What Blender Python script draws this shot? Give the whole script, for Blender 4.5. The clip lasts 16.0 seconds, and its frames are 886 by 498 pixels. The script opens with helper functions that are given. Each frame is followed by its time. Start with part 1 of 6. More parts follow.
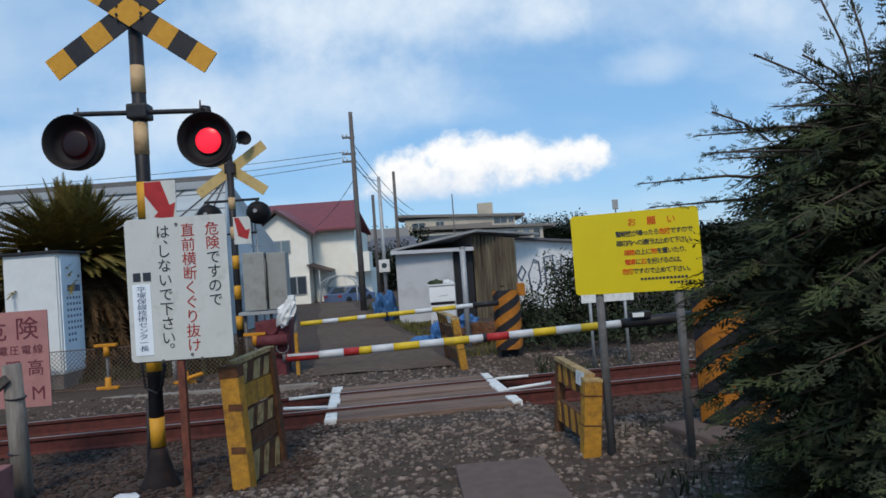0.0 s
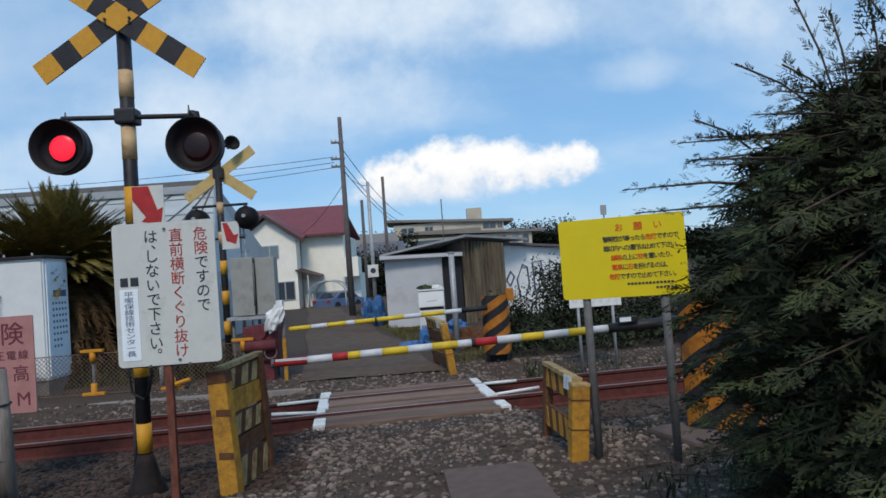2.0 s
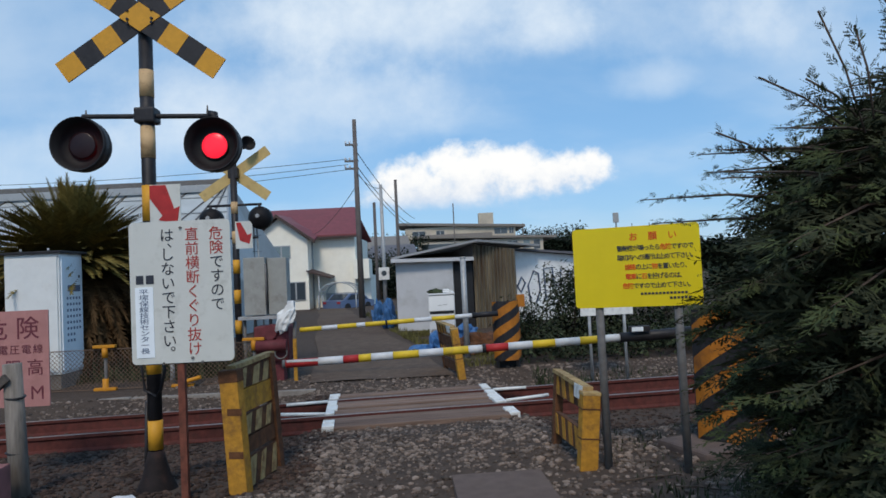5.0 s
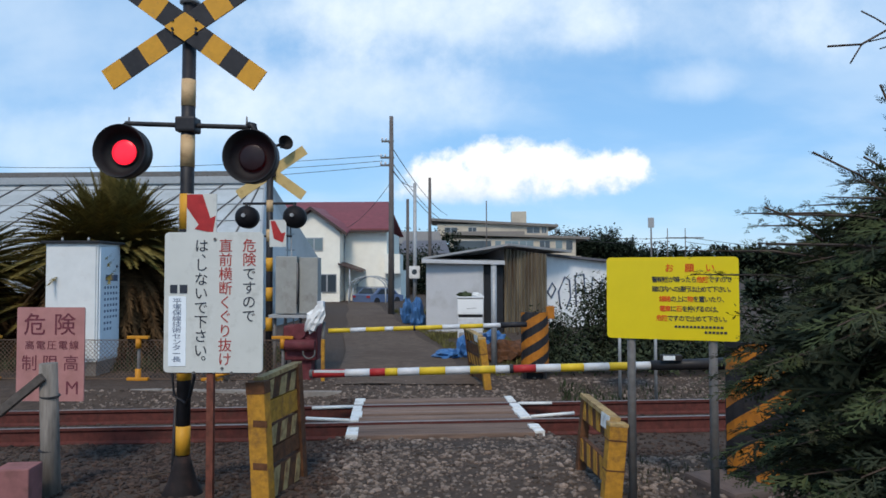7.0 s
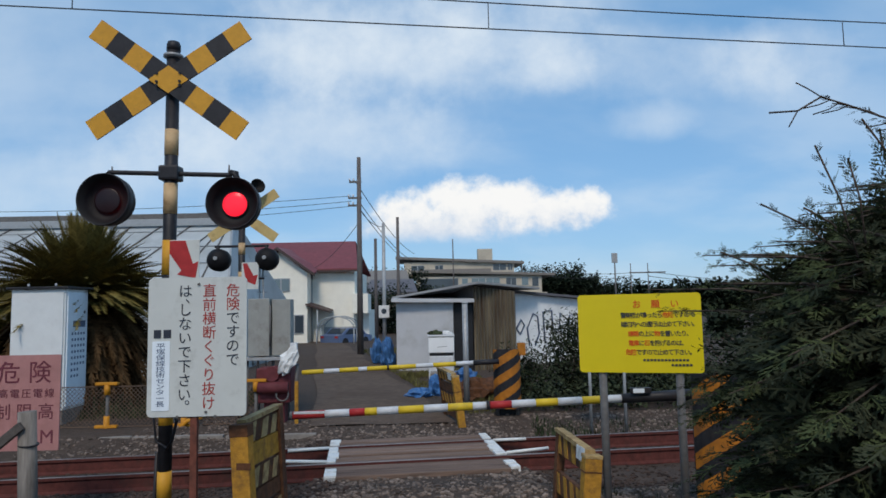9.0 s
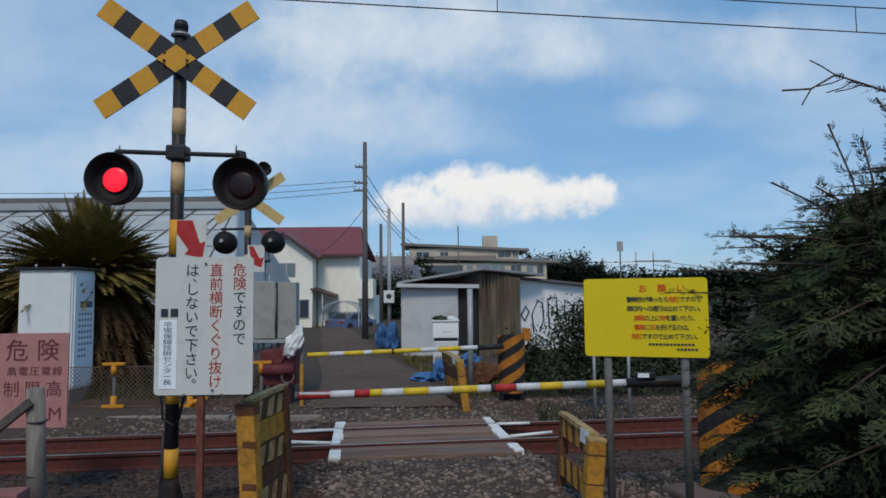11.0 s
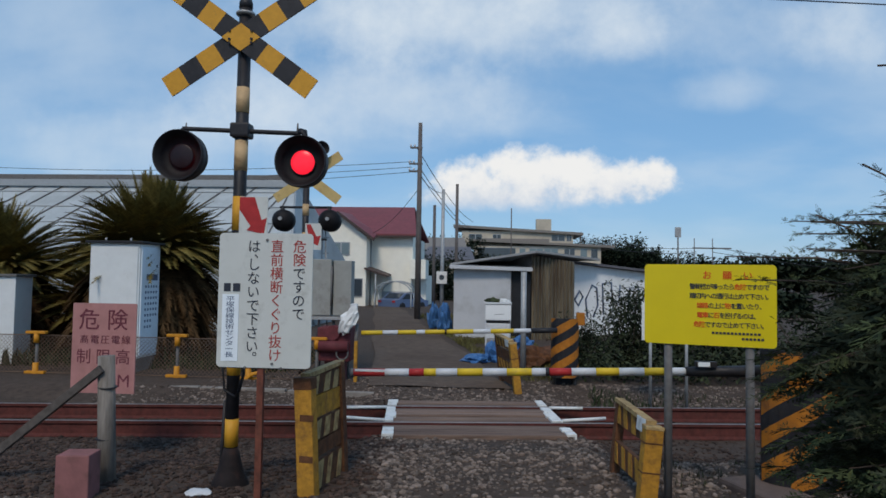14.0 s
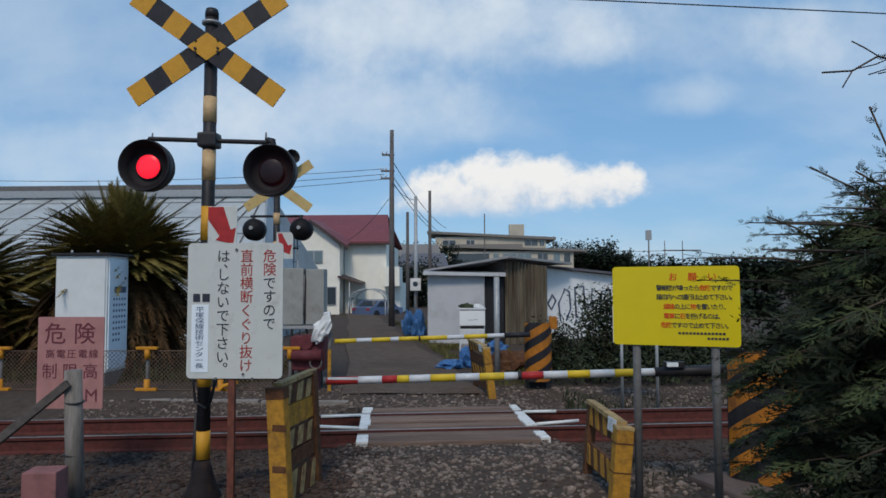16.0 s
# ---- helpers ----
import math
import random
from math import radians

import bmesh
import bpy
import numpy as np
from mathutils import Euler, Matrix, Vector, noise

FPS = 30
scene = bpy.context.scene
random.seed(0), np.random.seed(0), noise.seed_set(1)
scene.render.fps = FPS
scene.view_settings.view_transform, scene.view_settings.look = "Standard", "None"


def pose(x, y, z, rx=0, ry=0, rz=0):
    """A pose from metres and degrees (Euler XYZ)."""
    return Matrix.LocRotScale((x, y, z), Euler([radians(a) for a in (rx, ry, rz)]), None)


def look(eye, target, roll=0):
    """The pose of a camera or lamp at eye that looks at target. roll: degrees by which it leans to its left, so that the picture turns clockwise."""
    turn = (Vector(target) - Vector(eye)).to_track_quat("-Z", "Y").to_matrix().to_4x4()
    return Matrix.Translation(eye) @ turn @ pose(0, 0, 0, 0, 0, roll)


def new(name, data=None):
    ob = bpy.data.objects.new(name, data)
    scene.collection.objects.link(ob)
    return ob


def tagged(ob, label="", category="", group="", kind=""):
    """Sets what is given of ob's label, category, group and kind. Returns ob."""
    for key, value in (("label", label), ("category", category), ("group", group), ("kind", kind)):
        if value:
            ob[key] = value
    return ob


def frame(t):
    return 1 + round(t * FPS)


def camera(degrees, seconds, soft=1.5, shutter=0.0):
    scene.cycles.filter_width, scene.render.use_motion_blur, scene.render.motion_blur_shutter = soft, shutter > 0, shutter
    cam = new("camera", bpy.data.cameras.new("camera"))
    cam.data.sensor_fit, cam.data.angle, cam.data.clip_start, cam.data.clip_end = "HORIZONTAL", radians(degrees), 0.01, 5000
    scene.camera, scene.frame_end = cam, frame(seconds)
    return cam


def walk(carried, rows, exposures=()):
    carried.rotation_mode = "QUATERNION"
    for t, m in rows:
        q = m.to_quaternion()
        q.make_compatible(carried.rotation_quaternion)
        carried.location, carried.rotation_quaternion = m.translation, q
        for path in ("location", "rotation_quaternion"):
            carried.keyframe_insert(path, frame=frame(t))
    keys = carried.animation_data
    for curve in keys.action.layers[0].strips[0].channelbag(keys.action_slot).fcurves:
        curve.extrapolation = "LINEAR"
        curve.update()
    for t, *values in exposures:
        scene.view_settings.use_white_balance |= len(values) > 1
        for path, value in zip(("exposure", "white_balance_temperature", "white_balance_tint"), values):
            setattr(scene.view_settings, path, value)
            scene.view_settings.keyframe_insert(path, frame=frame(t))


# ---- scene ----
cam = camera(67.4, 16.0, soft=1.6)
PATH = [
    (0, (0.504, -0.099, 1.664), (0.522, 1.901, 1.718), -4.2),
    (0.5, (0.514, -0.092, 1.665), (0.549, 1.907, 1.719), -4.4),
    (1, (0.525, -0.094, 1.665), (0.609, 1.903, 1.726), -4.7),
    (1.5, (0.513, -0.112, 1.666), (0.572, 1.885, 1.737), -4.3),
    (2, (0.508, -0.123, 1.663), (0.56, 1.876, 1.73), -4.2),
    (2.5, (0.489, -0.134, 1.667), (0.476, 1.863, 1.763), -3.8),
    (3, (0.475, -0.148, 1.67), (0.413, 1.847, 1.785), -3.3),
    (3.5, (0.473, -0.158, 1.67), (0.431, 1.839, 1.78), -3.3),
    (4, (0.474, -0.151, 1.667), (0.44, 1.846, 1.773), -2.9),
    (4.5, (0.484, -0.138, 1.67), (0.49, 1.86, 1.759), -2.8),
    (4.7, (0.486, -0.135, 1.665), (0.507, 1.863, 1.753), -2.9),
    (6.8, (0.477, -0.09, 1.871), (0.416, 1.909, 1.856), -0.4),
    (7, (0.486, -0.099, 1.888), (0.412, 1.898, 1.956), -0.1),
    (7.5, (0.473, -0.151, 1.903), (0.44, 1.844, 2.045), -1.3),
    (8, (0.415, -0.234, 1.905), (0.391, 1.763, 2.025), -1.0),
    (8.5, (0.393, -0.286, 1.906), (0.35, 1.709, 2.04), -2.5),
    (9, (0.393, -0.325, 1.905), (0.422, 1.667, 2.086), -1.2),
    (11.5, (0.371, -0.314, 1.861), (0.371, 1.682, 1.987), -0.2),
    (12, (0.358, -0.301, 1.859), (0.327, 1.695, 1.972), 0.3),
    (12.5, (0.347, -0.298, 1.856), (0.256, 1.697, 1.956), 0.9),
    (13, (0.342, -0.284, 1.852), (0.235, 1.712, 1.926), 0.8),
    (13.5, (0.334, -0.28, 1.855), (0.205, 1.714, 1.949), 0.9),
    (14, (0.336, -0.286, 1.858), (0.192, 1.707, 1.945), 0.9),
    (14.5, (0.348, -0.305, 1.86), (0.221, 1.688, 1.973), 0.4),
    (15, (0.357, -0.303, 1.853), (0.243, 1.693, 1.918), -0.1),
    (15.5, (0.362, -0.314, 1.855), (0.25, 1.681, 1.936), -0.1),
    (16, (0.368, -0.319, 1.856), (0.302, 1.677, 1.963), -0.2),
]
walk(cam, [(t, look(eye, target, roll)) for t, eye, target, roll in PATH], exposures=[(0.0, 0.06), (4.7, 0.02), (6.8, 0.28), (7.4, 0.17), (9.0, -0.06), (11.3, -0.19), (16.0, -0.18)])

# ---- light ----
SUN_DIR = Vector((0.06, 0.78, -0.85))
world = bpy.data.worlds.new("sky")
scene.world = world
world.use_nodes = True
wn, wl = world.node_tree.nodes, world.node_tree.links
wn.clear()


def wmath(op, a, b=0.0, clamp=False):
    n = wn.new("ShaderNodeMath")
    n.operation, n.use_clamp = op, clamp
    for i, v in enumerate((a, b)):
        if isinstance(v, (int, float)):
            n.inputs[i].default_value = v
        else:
            wl.new(v, n.inputs[i])
    return n.outputs[0]


def wramp(value, lo, hi):
    n = wn.new("ShaderNodeMapRange")
    n.interpolation_type = "SMOOTHSTEP"
    wl.new(value, n.inputs[0])
    n.inputs[1].default_value, n.inputs[2].default_value = lo, hi
    return n.outputs[0]


def wmix(f, a, b):
    n = wn.new("ShaderNodeMix")
    n.data_type = "RGBA"
    wl.new(f, n.inputs[0])
    for i, v in ((6, a), (7, b)):
        if isinstance(v, tuple):
            n.inputs[i].default_value = v
        else:
            wl.new(v, n.inputs[i])
    return n.outputs[2]


wco = wn.new("ShaderNodeTexCoord").outputs["Generated"]
sep = wn.new("ShaderNodeSeparateXYZ")
wl.new(wco, sep.inputs[0])
dx, dy, dz = sep.outputs
sky = wn.new("ShaderNodeTexSky")
sky.sky_type, sky.sun_disc = "NISHITA", False
sky.sun_elevation, sky.sun_rotation = radians(47), radians(184)
sky.air_density, sky.dust_density, sky.ozone_density = 1.0, 0.6, 3.0
sky_col = wn.new("ShaderNodeVectorMath")
sky_col.operation = "SCALE"
wl.new(sky.outputs[0], sky_col.inputs[0])
sky_col.inputs[3].default_value = 0.13

# high thin cloud, laid out on a flat layer overhead
zz = wmath("ADD", wmath("MAXIMUM", dz, 0.0), 0.34)
flat = wn.new("ShaderNodeCombineXYZ")
wl.new(wmath("DIVIDE", dx, zz), flat.inputs[0])
wl.new(wmath("DIVIDE", dy, zz), flat.inputs[1])


def wnoise(vec, scale, detail, rough, dist=0.0):
    n = wn.new("ShaderNodeTexNoise")
    wl.new(vec, n.inputs["Vector"])
    n.inputs["Scale"].default_value, n.inputs["Detail"].default_value = scale, detail
    n.inputs["Roughness"].default_value, n.inputs["Distortion"].default_value = rough, dist
    return n.outputs[0]


stretch = wn.new("ShaderNodeVectorMath")
stretch.operation = "MULTIPLY"
wl.new(flat.outputs[0], stretch.inputs[0])
stretch.inputs[1].default_value = (1.0, 1.5, 1.0)
veil = wmath("MULTIPLY", wramp(wnoise(stretch.outputs[0], 1.5, 5.0, 0.5, 0.2), 0.40, 0.72), 0.7)
hazy = wn.new("ShaderNodeValue")
hazy.outputs[0].default_value = 0.62
sky_h = wmix(hazy.outputs[0], sky_col.outputs[0], (0.195, 0.455, 0.80, 1))
sky_a = wmix(wmath("MULTIPLY", veil, 0.55), sky_h, (0.68, 0.80, 0.92, 1))

u = wmath("DIVIDE", dx, wmath("MAXIMUM", dy, 0.05))
v = wmath("DIVIDE", dz, wmath("MAXIMUM", dy, 0.05))
uv = wn.new("ShaderNodeCombineXYZ")
wl.new(u, uv.inputs[0])
wl.new(v, uv.inputs[1])


def soft_cloud(below, u0, v0, ru, rv, thick):
    """A ragged high cloud over the part of the sky that the lane runs towards."""
    a = wmath("DIVIDE", wmath("SUBTRACT", u, u0), ru)
    b = wmath("DIVIDE", wmath("SUBTRACT", v, v0), rv)
    near = wmath("ADD", wmath("MULTIPLY", a, a), wmath("MULTIPLY", b, b))
    f = wramp(wmath("SUBTRACT", wmath("ADD", wmath("MULTIPLY", rag, 1.9), 0.15), wmath("MULTIPLY", near, 0.62)), 0.1, 1.6)
    f = wmath("MULTIPLY", wmath("MULTIPLY", f, thick), wramp(dy, 0.3, 0.6))
    return wmix(f, below, (0.80, 0.885, 0.96, 1))


rag = wnoise(uv.outputs[0], 6.5, 6.0, 0.6)
for spot in ((-0.06, 0.405, 0.30, 0.085, 0.95), (-0.20, 0.275, 0.28, 0.075, 0.75), (0.185, 0.375, 0.08, 0.045, 0.45), (0.35, 0.285, 0.075, 0.030, 0.45), (0.38, 0.375, 0.20, 0.06, 0.5),
             (0.56, 0.375, 0.12, 0.07, 0.6), (-0.50, 0.20, 0.25, 0.07, 0.5), (-0.62, 0.36, 0.30, 0.12, 0.25), (0.05, 0.52, 0.40, 0.08, 0.5)):
    sky_a = soft_cloud(sky_a, *spot)
# the cumulus bank low over the houses
def lobe(u0, v0, ru, rv):
    a = wmath("DIVIDE", wmath("SUBTRACT", u, u0), ru)
    b = wmath("DIVIDE", wmath("SUBTRACT", v, v0), rv)
    return wmath("SUBTRACT", 1.0, wmath("ADD", wmath("MULTIPLY", a, a), wmath("MULTIPLY", b, b)))


heap = lobe(0.065, 0.148, 0.115, 0.054)
for lump in ((-0.035, 0.145, 0.065, 0.042), (0.030, 0.165, 0.055, 0.038), (0.180, 0.146, 0.100, 0.036), (0.240, 0.152, 0.036, 0.034), (0.120, 0.160, 0.075, 0.038), (-0.005, 0.122, 0.12, 0.024)):
    heap = wmath("MAXIMUM", heap, lobe(*lump))
billow = wnoise(uv.outputs[0], 27.0, 7.0, 0.6)
body = wmath("ADD", wmath("MAXIMUM", heap, -1.5), wmath("MULTIPLY", wmath("SUBTRACT", billow, 0.5), 2.1))
bank = wmath("MULTIPLY", wramp(body, -0.15, 0.85), wramp(v, 0.085, 0.125))
bank = wmath("MULTIPLY", bank, wramp(dy, 0.3, 0.6))
shade = wramp(wmath("ADD", wmath("MULTIPLY", billow, 0.12), v), 0.15, 0.225)
sky_b = wmix(bank, sky_a, wmix(shade, (0.66, 0.74, 0.86, 1), (0.98, 0.98, 0.97, 1)))
back = wn.new("ShaderNodeBackground")
wl.new(sky_b, back.inputs[0])
back.inputs[1].default_value = 1.0
wl.new(back.outputs[0], wn.new("ShaderNodeOutputWorld").inputs[0])

sun = new("sun", bpy.data.lights.new("sun", "SUN"))
sun.data.energy, sun.data.angle, sun.data.color = 1.85, radians(14), (1.0, 0.88, 0.74)
sun.rotation_euler = SUN_DIR.to_track_quat("-Z", "Y").to_euler()
scene.view_settings.exposure = 0.0


# ---- materials ----
def mat(name, color, rough=0.7, metal=0.0, var=0.25, scale=8.0, bump=0.0, bscale=60.0, dirt=None, dirt_amt=0.0, dscale=2.5, emit=None, random_tint=0.0, spec=0.3, stretch=(1, 1, 1)):
    """Paint or plain matter: a base colour with grain, a larger blotch of dirt or wear, and fine relief."""
    m = bpy.data.materials.new(name)
    m.use_nodes = True
    nt = m.node_tree
    n, l = nt.nodes, nt.links
    b = n["Principled BSDF"]
    b.inputs["Roughness"].default_value, b.inputs["Metallic"].default_value = rough, metal
    b.inputs["Specular IOR Level"].default_value = spec
    co = n.new("ShaderNodeTexCoord").outputs["Object"]
    if stretch != (1, 1, 1):
        mp = n.new("ShaderNodeMapping")
        mp.inputs["Scale"].default_value = stretch
        l.new(co, mp.inputs[0])
        co = mp.outputs[0]

    def nz(sc, det, ro):
        t = n.new("ShaderNodeTexNoise")
        l.new(co, t.inputs["Vector"])
        t.inputs["Scale"].default_value, t.inputs["Detail"].default_value, t.inputs["Roughness"].default_value = sc, det, ro
        return t.outputs[0]

    def mix(f, a, c):
        x = n.new("ShaderNodeMix")
        x.data_type = "RGBA"
        l.new(f, x.inputs[0])
        for i, v in ((6, a), (7, c)):
            if isinstance(v, tuple):
                x.inputs[i].default_value = (*v, 1)
            else:
                l.new(v, x.inputs[i])
        return x.outputs[2]

    def rng(f, lo, hi, to=1.0):
        x = n.new("ShaderNodeMapRange")
        l.new(f, x.inputs[0])
        x.inputs[1].default_value, x.inputs[2].default_value, x.inputs[4].default_value = lo, hi, to
        return x.outputs[0]

    lo = tuple(c * (1 - var) for c in color)
    hi = tuple(min(1.0, c * (1 + var * 0.7)) for c in color)
    out = mix(rng(nz(scale, 6, 0.6), 0.3, 0.7), lo, hi)
    if dirt:
        out = mix(rng(nz(dscale, 8, 0.68), 0.62 - 0.25 * dirt_amt, 0.72, min(1.0, 0.4 + dirt_amt)), out, dirt)
    if random_tint:
        info = n.new("ShaderNodeObjectInfo").outputs["Random"]
        geo = n.new("ShaderNodeNewGeometry").outputs["Random Per Island"]
        add = n.new("ShaderNodeMath")
        add.operation = "ADD"
        l.new(info, add.inputs[0])
        l.new(geo, add.inputs[1])
        fr = n.new("ShaderNodeMath")
        fr.operation = "FRACT"
        l.new(add.outputs[0], fr.inputs[0])
        hsv = n.new("ShaderNodeHueSaturation")
        l.new(out, hsv.inputs["Color"])
        l.new(rng(fr.outputs[0], 0, 1), hsv.inputs["Value"])
        hsv.inputs["Value"].links[0].from_node.inputs[3].default_value = 1 - random_tint
        hsv.inputs["Value"].links[0].from_node.inputs[4].default_value = 1 + random_tint
        out = hsv.outputs[0]
    l.new(out, b.inputs["Base Color"])
    if bump:
        bp = n.new("ShaderNodeBump")
        bp.inputs["Strength"].default_value, bp.inputs["Distance"].default_value = bump, 0.02
        l.new(nz(bscale, 5, 0.6), bp.inputs["Height"])
        l.new(bp.outputs[0], b.inputs["Normal"])
    if emit:
        b.inputs["Emission Color"].default_value = (*emit[:3], 1)
        b.inputs["Emission Strength"].default_value = emit[3]
    return m


